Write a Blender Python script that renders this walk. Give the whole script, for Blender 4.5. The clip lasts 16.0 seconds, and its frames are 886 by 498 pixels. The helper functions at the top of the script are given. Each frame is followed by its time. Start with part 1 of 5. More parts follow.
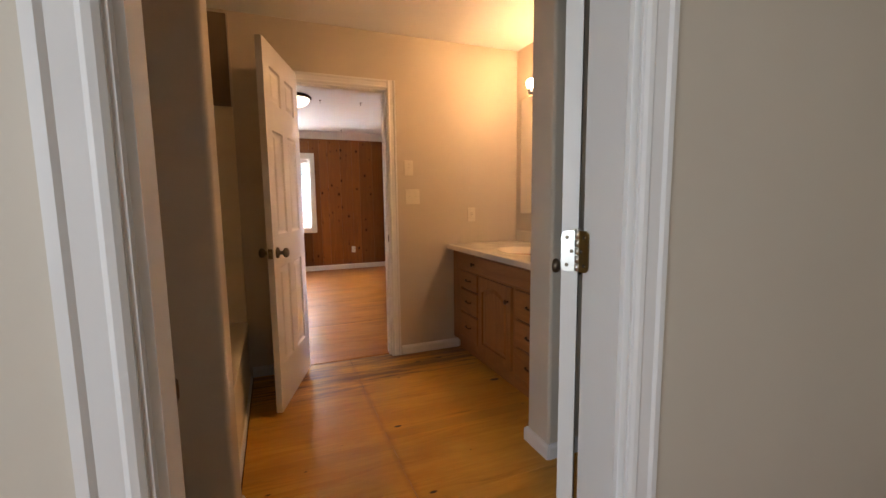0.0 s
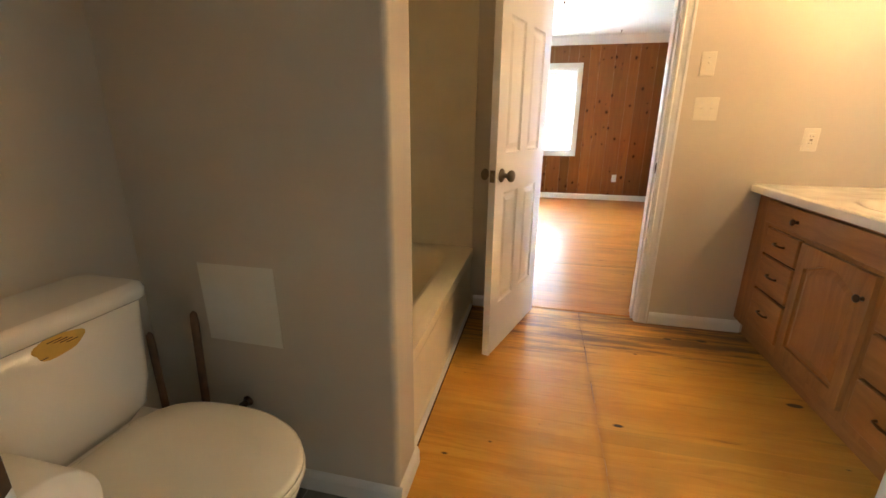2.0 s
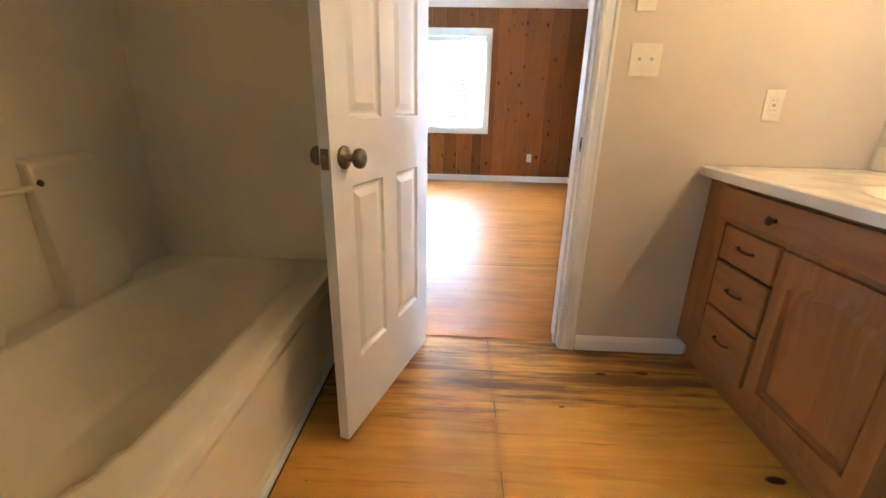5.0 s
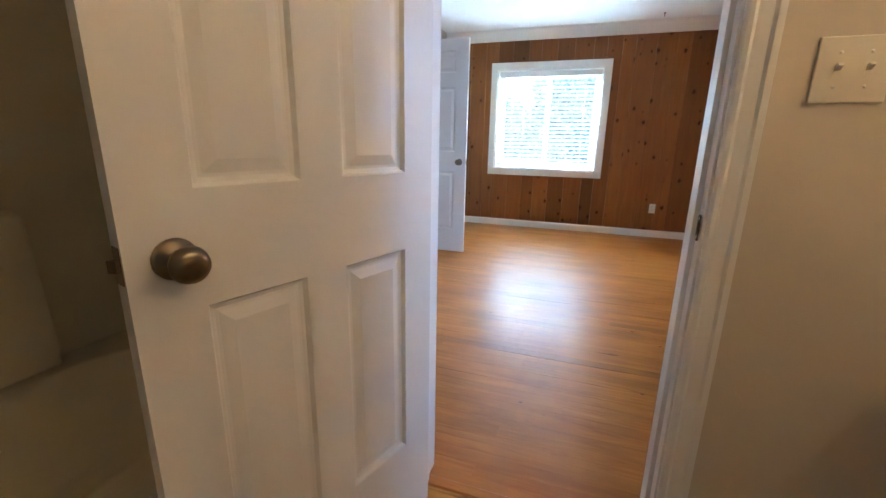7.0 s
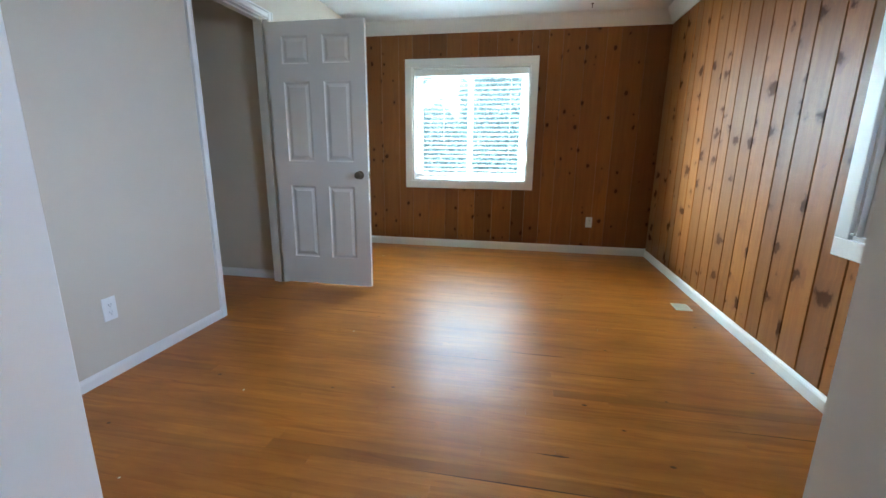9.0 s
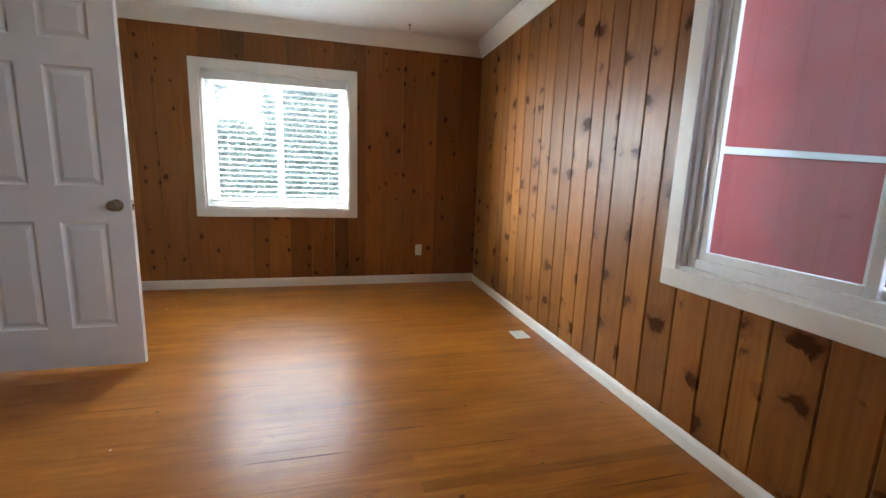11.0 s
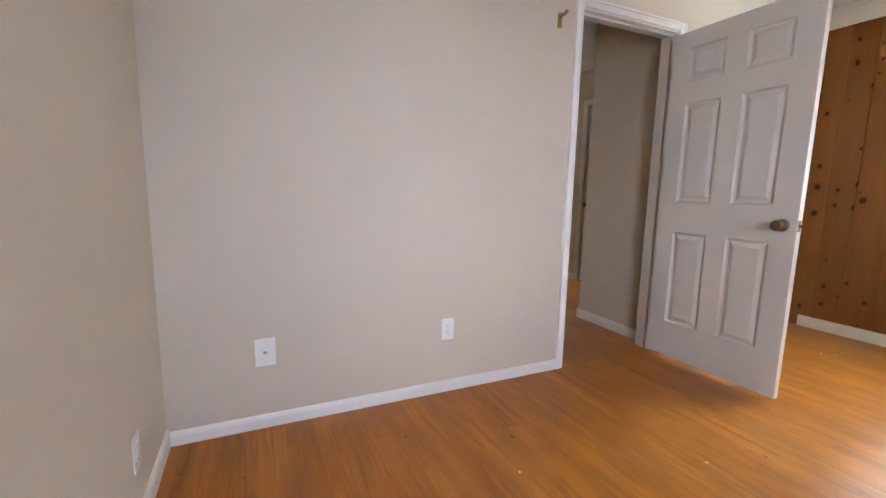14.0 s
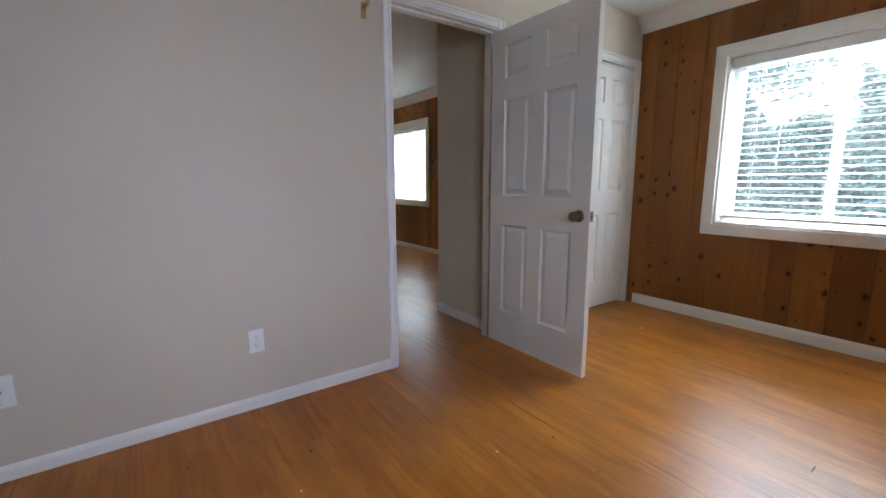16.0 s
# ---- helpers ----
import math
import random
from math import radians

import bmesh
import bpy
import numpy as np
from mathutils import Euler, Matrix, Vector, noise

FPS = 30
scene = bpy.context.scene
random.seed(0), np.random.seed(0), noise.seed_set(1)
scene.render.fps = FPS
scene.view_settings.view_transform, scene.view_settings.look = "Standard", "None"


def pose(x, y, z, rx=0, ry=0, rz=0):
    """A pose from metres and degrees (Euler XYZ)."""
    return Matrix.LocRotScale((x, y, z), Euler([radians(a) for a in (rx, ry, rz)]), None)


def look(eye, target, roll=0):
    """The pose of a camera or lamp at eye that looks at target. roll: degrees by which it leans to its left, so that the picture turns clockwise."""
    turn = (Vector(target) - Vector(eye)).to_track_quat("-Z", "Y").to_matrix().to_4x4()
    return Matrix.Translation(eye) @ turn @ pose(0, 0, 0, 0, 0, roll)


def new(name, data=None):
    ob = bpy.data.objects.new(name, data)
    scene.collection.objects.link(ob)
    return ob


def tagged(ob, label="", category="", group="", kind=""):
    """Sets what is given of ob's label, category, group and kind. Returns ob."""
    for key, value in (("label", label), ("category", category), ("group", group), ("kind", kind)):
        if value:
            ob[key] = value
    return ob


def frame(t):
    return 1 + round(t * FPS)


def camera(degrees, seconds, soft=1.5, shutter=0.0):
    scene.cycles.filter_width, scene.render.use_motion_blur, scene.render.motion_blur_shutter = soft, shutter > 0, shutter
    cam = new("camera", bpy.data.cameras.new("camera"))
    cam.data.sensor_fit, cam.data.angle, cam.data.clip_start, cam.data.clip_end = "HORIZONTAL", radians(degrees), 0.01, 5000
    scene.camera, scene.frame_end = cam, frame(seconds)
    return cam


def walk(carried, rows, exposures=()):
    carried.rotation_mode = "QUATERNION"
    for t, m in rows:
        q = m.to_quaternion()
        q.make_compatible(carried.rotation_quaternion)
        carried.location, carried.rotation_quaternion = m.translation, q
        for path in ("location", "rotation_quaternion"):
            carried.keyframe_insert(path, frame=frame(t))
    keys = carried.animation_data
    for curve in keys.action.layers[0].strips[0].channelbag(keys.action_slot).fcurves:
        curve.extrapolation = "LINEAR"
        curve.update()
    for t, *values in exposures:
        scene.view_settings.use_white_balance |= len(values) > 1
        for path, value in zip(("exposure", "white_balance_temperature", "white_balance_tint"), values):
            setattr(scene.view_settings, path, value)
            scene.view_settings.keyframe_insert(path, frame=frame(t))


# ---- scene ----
cam = camera(93.5, 16.0)
PATH = [
    (0, (0.092, 0.062, 1.233), (0.836, 1.905, 1.004), -0.7),
    (0.5, (0.22, 0.165, 1.254), (0.658, 2.104, 1.032), 0.0),
    (1, (0.246, 0.373, 1.227), (0.493, 2.335, 0.921), 0.9),
    (1.5, (0.233, 0.533, 1.219), (0.231, 2.487, 0.792), 1.4),
    (2, (0.279, 0.62, 1.181), (-0.15, 2.486, 0.606), 0.5),
    (2.5, (0.328, 0.695, 1.14), (-0.289, 2.482, 0.487), -1.0),
    (3, (0.291, 0.826, 1.111), (-0.125, 2.669, 0.453), -0.4),
    (3.5, (0.246, 0.978, 1.119), (0.091, 2.86, 0.461), 0.8),
    (3.7, (0.262, 1.023, 1.121), (0.206, 2.909, 0.456), 1.0),
    (5.8, (0.475, 1.7, 1.081), (0.349, 3.596, 0.456), 2.0),
    (6, (0.48, 1.749, 1.085), (0.164, 3.628, 0.478), 1.7),
    (6.5, (0.602, 1.965, 1.106), (-0.012, 3.785, 0.56), 1.2),
    (7, (0.675, 2.186, 1.129), (0.047, 4.010, 0.625), 1.1),
    (7.5, (0.662, 2.448, 1.125), (0.11, 4.305, 0.64), 1.1),
    (8, (0.691, 2.668, 1.123), (0.146, 4.536, 0.655), 0.4),
    (8.5, (0.714, 2.886, 1.12), (0.151, 4.749, 0.647), 0.3),
    (9, (0.695, 3.056, 1.109), (0.336, 4.972, 0.653), 0.6),
    (9.5, (0.581, 3.262, 1.13), (0.674, 5.219, 0.725), 0.3),
    (9.7, (0.573, 3.313, 1.139), (0.841, 5.259, 0.764), 0.1),
    (11.8, (0.595, 3.729, 1.122), (1.106, 5.633, 0.786), 2.1),
    (12, (0.561, 3.776, 1.119), (0.904, 5.718, 0.788), 2.2),
    (12.5, (0.462, 3.805, 1.121), (0.198, 5.761, 0.794), 2.5),
    (13, (0.409, 3.77, 1.102), (-0.583, 5.474, 0.766), 1.6),
    (13.5, (0.52, 3.775, 1.068), (-1.045, 4.979, 0.749), 0.9),
    (14, (0.651, 3.723, 1.072), (-1.147, 4.551, 0.788), 1.1),
    (14.5, (0.845, 3.706, 1.083), (-0.969, 4.494, 0.788), 0.4),
    (15, (0.951, 3.82, 1.108), (-0.781, 4.768, 0.79), 0.5),
    (15.5, (0.951, 4.085, 1.11), (-0.709, 5.155, 0.793), 0.3),
    (16, (0.856, 4.255, 1.111), (-0.753, 5.4, 0.791), -0.2),
]
walk(cam, [(t, look(eye, target, roll)) for t, eye, target, roll in PATH],
     [(0.0, 1.95, 7600, 24), (0.5, 2.05, 7600, 26), (1.0, 2.35, 7400, 26), (1.5, 2.7, 6800, 10), (2.5, 3.1, 6200, 2), (3.7, 3.1, 6100, 2), (6.0, 2.8, 5250, 0), (6.5, 2.5, 5250, 0), (7.0, 2.0, 5500, 2), (7.5, 1.6, 5500, 0), (8.0, 1.4, 5500, -2), (8.5, 1.45, 5800, -2), (9.0, 1.5, 5900, -4), (9.7, 1.4, 6500, 0), (12.0, 1.2, 7200, 12), (12.5, 1.42, 7000, 6), (13.0, 1.25, 6800, 8), (13.5, 1.1, 6800, 6), (14.0, 1.85, 7300, 10), (14.5, 1.8, 7200, 10), (15.0, 1.4, 6900, 8), (16.0, 1.1, 6650, 7)])

# ---- world, sun and lights ----
world = bpy.data.worlds.new("sky")
scene.world = world
world.use_nodes = True
_wn = world.node_tree.nodes
_sky = _wn.new("ShaderNodeTexSky")
_sky.sky_type = "NISHITA"
_sky.sun_disc = False
SUN_ELEVATION, SUN_AZIMUTH = 56.0, -18.0   # degrees; azimuth from +y towards +x
_sky.sun_elevation = radians(SUN_ELEVATION)
_sky.sun_rotation = radians(SUN_AZIMUTH)
_wn["Background"].inputs["Strength"].default_value = 0.15
world.node_tree.links.new(_sky.outputs[0], _wn["Background"].inputs[0])

_sun = bpy.data.lights.new("sun", "SUN")
_sun.energy, _sun.angle, _sun.color = 5.0, radians(0.5), (1.0, 0.95, 0.88)
sun = new("sun", _sun)
_d = Vector((math.sin(radians(SUN_AZIMUTH)) * math.cos(radians(SUN_ELEVATION)),
             math.cos(radians(SUN_AZIMUTH)) * math.cos(radians(SUN_ELEVATION)), math.sin(radians(SUN_ELEVATION))))
sun.matrix_world = look(_d * 30, (0, 0, 0))


def daylight_lamp(name, eye, target, w, h, power, colour):
    """Area lamp added to the sky's light that comes through a window's opening."""
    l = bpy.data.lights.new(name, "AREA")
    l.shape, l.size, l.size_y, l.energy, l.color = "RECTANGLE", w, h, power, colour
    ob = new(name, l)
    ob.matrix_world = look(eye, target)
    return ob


# lamp in an unseen opening, added to send daylight through the entry doorway
daylight_lamp("entry_window_light", (-1.66, -1.2, 1.48), (0.7, 0.5, 1.15), 1.15, 1.25, 11.5, (0.64, 0.84, 1.0))
# lamps added outdoors, out of view, to strengthen the daylight through the windows
daylight_lamp("north_window_light", (-3.5, 10.3, 2.5), (1.2, 6.4, 0.9), 2.6, 2.6, 1000, (0.74, 0.89, 1.0))
daylight_lamp("north_sky_light", (0.1, 10.4, 4.6), (0.2, 6.2, 0.2), 4.2, 2.6, 1080, (0.72, 0.88, 1.0))
daylight_lamp("east_window_light", (4.5, 4.0, 1.85), (-0.6, 4.5, 1.0), 2.6, 1.7, 80, (0.58, 0.69, 1.0))
daylight_lamp("living_window_light", (-5.4, 10.8, 3.8), (-4.9, 6.6, 0.4), 3.4, 1.6, 1300, (0.68, 0.86, 1.0))


# ---- materials ----
class Mat:
    """Small helper round a node tree with one Principled shader."""

    def __init__(self, name, rough=0.5, metal=0.0, **inputs):
        self.m = bpy.data.materials.new(name)
        self.m.use_nodes = True
        self.t = self.m.node_tree
        self.b = self.t.nodes["Principled BSDF"]
        self.b.inputs["Roughness"].default_value = rough
        self.b.inputs["Metallic"].default_value = metal
        for k, v in inputs.items():
            self.b.inputs[k.replace("_", " ")].default_value = v

    def node(self, kind, **props):
        n = self.t.nodes.new("ShaderNode" + kind)
        for k, v in props.items():
            if k in n.inputs:
                n.inputs[k].default_value = v
        return n

    def link(self, a, b):
        self.t.links.new(a, b)

    def math(self, op, a, b=None, c=None, clamp=False):
        n = self.t.nodes.new("ShaderNodeMath")
        n.operation, n.use_clamp = op, clamp
        for i, v in enumerate((a, b, c)):
            if v is None:
                continue
            if isinstance(v, (int, float)):
                n.inputs[i].default_value = v
            else:
                self.link(v, n.inputs[i])
        return n.outputs[0]

    def vec(self, op, a, b):
        n = self.t.nodes.new("ShaderNodeVectorMath")
        n.operation = op
        for i, v in enumerate((a, b)):
            if isinstance(v, tuple):
                n.inputs[i].default_value = v
            else:
                self.link(v, n.inputs[i])
        return n.outputs[0]

    def xyz(self, x, y, z):
        n = self.t.nodes.new("ShaderNodeCombineXYZ")
        for i, v in enumerate((x, y, z)):
            if isinstance(v, (int, float)):
                n.inputs[i].default_value = v
            else:
                self.link(v, n.inputs[i])
        return n.outputs[0]

    def sep(self, v):
        n = self.t.nodes.new("ShaderNodeSeparateXYZ")
        self.link(v, n.inputs[0])
        return n.outputs

    def position(self):
        return self.node("NewGeometry").outputs["Position"]

    def random(self):
        return self.node("ObjectInfo").outputs["Random"]

    def noise(self, v, scale, detail=4.0, rough=0.55, distort=0.0):
        n = self.node("TexNoise", Scale=scale, Detail=detail, Roughness=rough, Distortion=distort)
        self.link(v, n.inputs["Vector"])
        return n.outputs[0]

    def ramp(self, f, stops, smooth=False):
        n = self.node("ValToRGB")
        r = n.color_ramp
        r.interpolation = "EASE" if smooth else "LINEAR"
        while len(r.elements) < len(stops):
            r.elements.new(0.5)
        for e, (p, c) in zip(r.elements, stops):
            e.position = p
            e.color = (*c, 1) if isinstance(c, tuple) else (c, c, c, 1)
        self.link(f, n.inputs[0])
        return n.outputs[0]

    def mix(self, f, a, b, kind="MIX"):
        n = self.t.nodes.new("ShaderNodeMix")
        n.data_type, n.blend_type = "RGBA", kind
        for i, v in ((0, f), (6, a), (7, b)):
            if isinstance(v, (int, float)):
                n.inputs[i].default_value = v
            elif isinstance(v, tuple):
                n.inputs[i].default_value = (*v, 1)
            else:
                self.link(v, n.inputs[i])
        return n.outputs[2]

    def bump(self, h, strength=0.2, dist=0.002):
        n = self.node("Bump", Strength=strength, Distance=dist)
        self.link(h, n.inputs["Height"])
        self.link(n.outputs[0], self.b.inputs["Normal"])

    def colour(self, c):
        if isinstance(c, tuple):
            self.b.inputs["Base Color"].default_value = (*c, 1)
        else:
            self.link(c, self.b.inputs["Base Color"])

    def roughness(self, r):
        self.link(r, self.b.inputs["Roughness"])


def paint(name, colour, rough=0.55, vary=0.05, relief=0.12, scale=90.0):
    """Rolled wall or trim paint: faint mottling, scuffs and roller relief."""
    k = Mat(name, rough)
    p = k.position()
    big = k.noise(p, 1.7, 3)
    fine = k.noise(p, 14.0, 5)
    f = k.math("ADD", k.math("MULTIPLY", big, 0.7), k.math("MULTIPLY", fine, 0.3))
    lo = tuple(c * (1 - vary) for c in colour)
    hi = tuple(min(0.9, c * (1 + vary)) for c in colour)
    k.colour(k.ramp(f, [(0.3, lo), (0.7, hi)]))
    k.roughness(k.ramp(fine, [(0.3, rough - 0.06), (0.7, rough + 0.08)]))
    k.bump(k.noise(p, scale, 3), relief, 0.002)
    return k.m


def plain(name, colour, rough=0.4, metal=0.0, vary=0.06, scale=30.0, relief=0.03, **inputs):
    k = Mat(name, rough, metal, **inputs)
    p = k.position()
    n = k.noise(p, scale, 4)
    lo = tuple(c * (1 - vary) for c in colour)
    hi = tuple(min(1.0, c * (1 + vary)) for c in colour)
    k.colour(k.ramp(n, [(0.3, lo), (0.7, hi)]))
    k.roughness(k.ramp(n, [(0.25, max(0.02, rough - 0.05)), (0.75, min(1, rough + 0.08))]))
    k.bump(n, relief, 0.001)
    return k.m


def pine_panel(name, ka, kz0, thresh, grow, ragged=0.35, lift=1.0, tones=(0.55, 0.90, 1.30), wedge=0.3, figure=0.5, soft=0.12, even=0.0):
    """Old varnished knotty pine, grain upright, a tone of its own for each board."""
    k = Mat(name, 0.36)
    s = k.sep(k.position())
    rnd = k.random()
    across = k.math("ADD", s[0], s[1])
    a = k.math("ADD", across, k.math("MULTIPLY", rnd, 37.0))
    z = k.math("ADD", s[2], k.math("MULTIPLY", rnd, 11.0))
    # knots: sparse cells, a few of them filled, some flared to one side
    v = k.node("TexVoronoi", Scale=1.0, Randomness=0.9)
    v.voronoi_dimensions = "2D"
    wob = k.noise(k.xyz(a, z, 0.0), 15.0, 4)
    wob2 = k.noise(k.xyz(z, a, 4.0), 19.0, 4)
    kx = k.math("ADD", k.math("MULTIPLY", a, ka), k.math("MULTIPLY", wob, ragged))
    kz = k.math("ADD", k.math("MULTIPLY", z, kz0), k.math("MULTIPLY", wob2, ragged))
    k.link(k.xyz(kx, kz, 0.0), v.inputs["Vector"])
    cell = k.sep(v.outputs["Color"])
    centre = k.sep(v.outputs["Position"])
    size = k.math("MULTIPLY", k.math("SUBTRACT", cell[0], thresh, clamp=True), grow)
    dx = k.math("SUBTRACT", kx, centre[0])
    dz = k.math("ABSOLUTE", k.math("SUBTRACT", kz, centre[1]))
    side = k.math("SIGN", k.math("SUBTRACT", cell[1], 0.5))
    u = k.math("MULTIPLY", dx, side)
    flare = k.math("MAXIMUM", u, k.math("ADD", k.math("MULTIPLY", u, -0.32), k.math("MULTIPLY", dz, 1.15)))
    dist = k.math("ADD", k.math("MULTIPLY", v.outputs["Distance"], 1.0 - wedge), k.math("MULTIPLY", flare, wedge))
    knot = k.math("DIVIDE", k.math("SUBTRACT", size, dist), soft, clamp=True)
    halo = k.math("DIVIDE", k.math("SUBTRACT", k.math("MULTIPLY", size, 2.2), dist), 0.30, clamp=True)
    # flame figure: growth rings cut at a slant, bent round the knots
    field = k.noise(k.xyz(k.math("MULTIPLY", a, 6.5), k.math("MULTIPLY", z, 0.42), 0.0), 1.0, 2, 0.4)
    field = k.math("ADD", field, k.math("MULTIPLY", halo, 0.06))
    rings = k.math("MULTIPLY_ADD", k.math("SINE", k.math("MULTIPLY", field, 75.0)), 0.5, 0.5)
    bend = k.noise(k.xyz(k.math("MULTIPLY", a, 5.0), k.math("MULTIPLY", z, 1.0), 0.0), 1.0, 2)
    ga = k.math("ADD", k.math("MULTIPLY", a, 24.0), k.math("MULTIPLY", bend, 5.0))
    grain = k.noise(k.xyz(ga, k.math("MULTIPLY", z, 0.8), 0.0), 1.0, 5, 0.6)
    fine = k.noise(k.xyz(k.math("MULTIPLY", a, 260.0), k.math("MULTIPLY", z, 6.0), 0.0), 1.0, 3)
    col = k.ramp(grain, [(0.22, (0.25, 0.084, 0.017)), (0.5, (0.36, 0.134, 0.030)), (0.78, (0.46, 0.190, 0.048))])
    col = k.mix(even, col, (0.37, 0.138, 0.030))
    col = k.mix(k.math("MULTIPLY", rings, figure * 0.5), col, (0.21, 0.062, 0.012))
    tone = k.ramp(rnd, [(0.0, tones[0] * lift), (0.45, tones[1] * lift), (1.0, tones[2] * lift)])
    col = k.mix(1.0, col, tone, "MULTIPLY")
    blotch = k.noise(k.xyz(k.math("MULTIPLY", across, 1.6), k.math("MULTIPLY", s[2], 0.9), 0.0), 1.0, 3)
    col = k.mix(k.ramp(blotch, [(0.35, 0.0), (0.7, 0.5)]), col, (0.17, 0.055, 0.016))
    smoky = k.noise(k.xyz(k.math("MULTIPLY", a, 9.0), k.math("MULTIPLY", z, 2.2), 7.0), 1.0, 4, 0.6)
    col = k.mix(k.ramp(smoky, [(0.60, 0.0), (0.78, 0.55)]), col, (0.15, 0.066, 0.034))
    col = k.mix(k.math("MULTIPLY", fine, 0.14), col, (0.14, 0.045, 0.012))
    col = k.mix(k.math("MULTIPLY", halo, 0.40), col, (0.13, 0.038, 0.012))
    col = k.mix(k.math("MULTIPLY", knot, 0.94), col, (0.062, 0.021, 0.010))
    k.colour(col)
    k.link(k.math("MULTIPLY_ADD", knot, -0.22, 0.25), k.b.inputs["Specular IOR Level"])
    k.roughness(k.math("ADD", k.ramp(fine, [(0.3, 0.30), (0.7, 0.44)]), k.math("MULTIPLY", knot, 0.2)))
    k.bump(k.math("ADD", grain, k.math("MULTIPLY", knot, -0.3)), 0.15, 0.0015)
    return k.m


def floor_boards(name, dark, mid, light, stain=0.0, coat=0.06, figure=0.32, tone_lo=0.84, tone_hi=1.12):
    """Varnished strip floor, grain along x, every board with its own tone."""
    k = Mat(name, 0.3)
    k.b.inputs["Specular IOR Level"].default_value = 0.32
    s = k.sep(k.position())
    rnd = k.random()
    x = k.math("ADD", s[0], k.math("MULTIPLY", rnd, 53.0))
    y = k.math("ADD", s[1], k.math("MULTIPLY", rnd, 7.0))
    bend = k.noise(k.xyz(k.math("MULTIPLY", x, 1.2), k.math("MULTIPLY", y, 9.0), 0.0), 1.0, 3)
    gy = k.math("ADD", k.math("MULTIPLY", y, 30.0), k.math("MULTIPLY", bend, 7.0))
    grain = k.noise(k.xyz(k.math("MULTIPLY", x, 1.3), gy, 0.0), 1.0, 5, 0.62)
    fine = k.noise(k.xyz(k.math("MULTIPLY", x, 12.0), k.math("MULTIPLY", y, 420.0), 0.0), 1.0, 3)
    col = k.ramp(grain, [(0.22, dark), (0.42, mid), (0.80, light)])
    # flame figure, plain on some boards and bold on others
    field = k.noise(k.xyz(k.math("MULTIPLY", x, 0.55), k.math("MULTIPLY", y, 9.0), 2.0), 1.0, 2, 0.45)
    rings = k.math("MULTIPLY_ADD", k.math("SINE", k.math("MULTIPLY", field, 60.0)), 0.5, 0.5)
    bold = k.math("FRACT", k.math("MULTIPLY", rnd, 17.0))
    col = k.mix(k.math("MULTIPLY", k.math("POWER", rings, 2.0), k.math("MULTIPLY", bold, figure)), col, tuple(c * 0.75 for c in dark))
    tone = k.ramp(rnd, [(0.0, tone_lo * 0.82), (0.07, tone_lo * 1.12), (0.5, 1.0), (1.0, tone_hi)])
    col = k.mix(1.0, col, tone, "MULTIPLY")
    col = k.mix(k.math("MULTIPLY", k.ramp(fine, [(0.45, 0.0), (0.8, 1.0)]), 0.12), col, tuple(c * 0.65 for c in dark))
    cloud = k.noise(k.xyz(k.math("MULTIPLY", s[0], 2.2), k.math("MULTIPLY", s[1], 5.5), 1.3), 1.0, 4, 0.6)
    col = k.mix(k.ramp(cloud, [(0.40, 0.0), (0.72, 0.55)]), col, tuple(c * 0.95 for c in dark))
    # dark mineral streaks and old water stains, drawn out along the grain
    streak = k.noise(k.xyz(k.math("MULTIPLY", x, 1.5), k.math("MULTIPLY", y, 60.0), 0.0), 1.0, 4, 0.6)
    col = k.mix(k.math("MULTIPLY", k.ramp(streak, [(0.685, 0.0), (0.76, 1.0)]), 0.65), col, tuple(c * 0.30 for c in dark))
    k3 = k.node("TexVoronoi", Scale=1.0, Randomness=1.0)
    k3.voronoi_dimensions = "2D"
    k.link(k.xyz(k.math("MULTIPLY", s[0], 2.6), k.math("MULTIPLY", s[1], 4.2), 0.0), k3.inputs["Vector"])
    pin = k.math("DIVIDE", k.math("SUBTRACT", k.math("MULTIPLY", k.math("SUBTRACT", k.sep(k3.outputs["Color"])[2], 0.62, clamp=True), 0.11), k3.outputs["Distance"]), 0.02, clamp=True)
    col = k.mix(k.math("MULTIPLY", pin, 0.85), col, tuple(c * 0.2 for c in dark))
    if stain:
        patch = k.noise(k.xyz(k.math("MULTIPLY", s[0], 1.5), k.math("MULTIPLY", s[1], 17.0), 3.7), 1.0, 6, 0.68)
        near = k.math("MULTIPLY", k.math("SUBTRACT", s[1], 2.55, clamp=True), 2.6, clamp=True)
        amount = k.math("ADD", k.math("MULTIPLY", near, 0.21), patch)
        col = k.mix(k.math("MULTIPLY", k.ramp(amount, [(0.62, 0.0), (0.78, 1.0)]), stain), col, (0.085, 0.032, 0.016))
        k2 = k.node("TexVoronoi", Scale=1.0, Randomness=1.0)
        k2.voronoi_dimensions = "2D"
        k.link(k.xyz(k.math("MULTIPLY", s[0], 1.7), k.math("MULTIPLY", s[1], 3.6), 0.0), k2.inputs["Vector"])
        spot = k.math("DIVIDE", k.math("SUBTRACT", k.math("MULTIPLY", k.math("SUBTRACT", k.sep(k2.outputs["Color"])[1], 0.5, clamp=True), 0.13), k2.outputs["Distance"]), 0.02, clamp=True)
        col = k.mix(spot, col, (0.045, 0.018, 0.009))
        # walked-in dirt along the cross joint
        off = k.math("ABSOLUTE", k.math("SUBTRACT", s[0], k.math("MULTIPLY_ADD", k.noise(k.position(), 9.0, 3), 0.03, 0.570)))
        soil = k.math("SUBTRACT", 1.0, k.math("DIVIDE", off, 0.026), clamp=True)
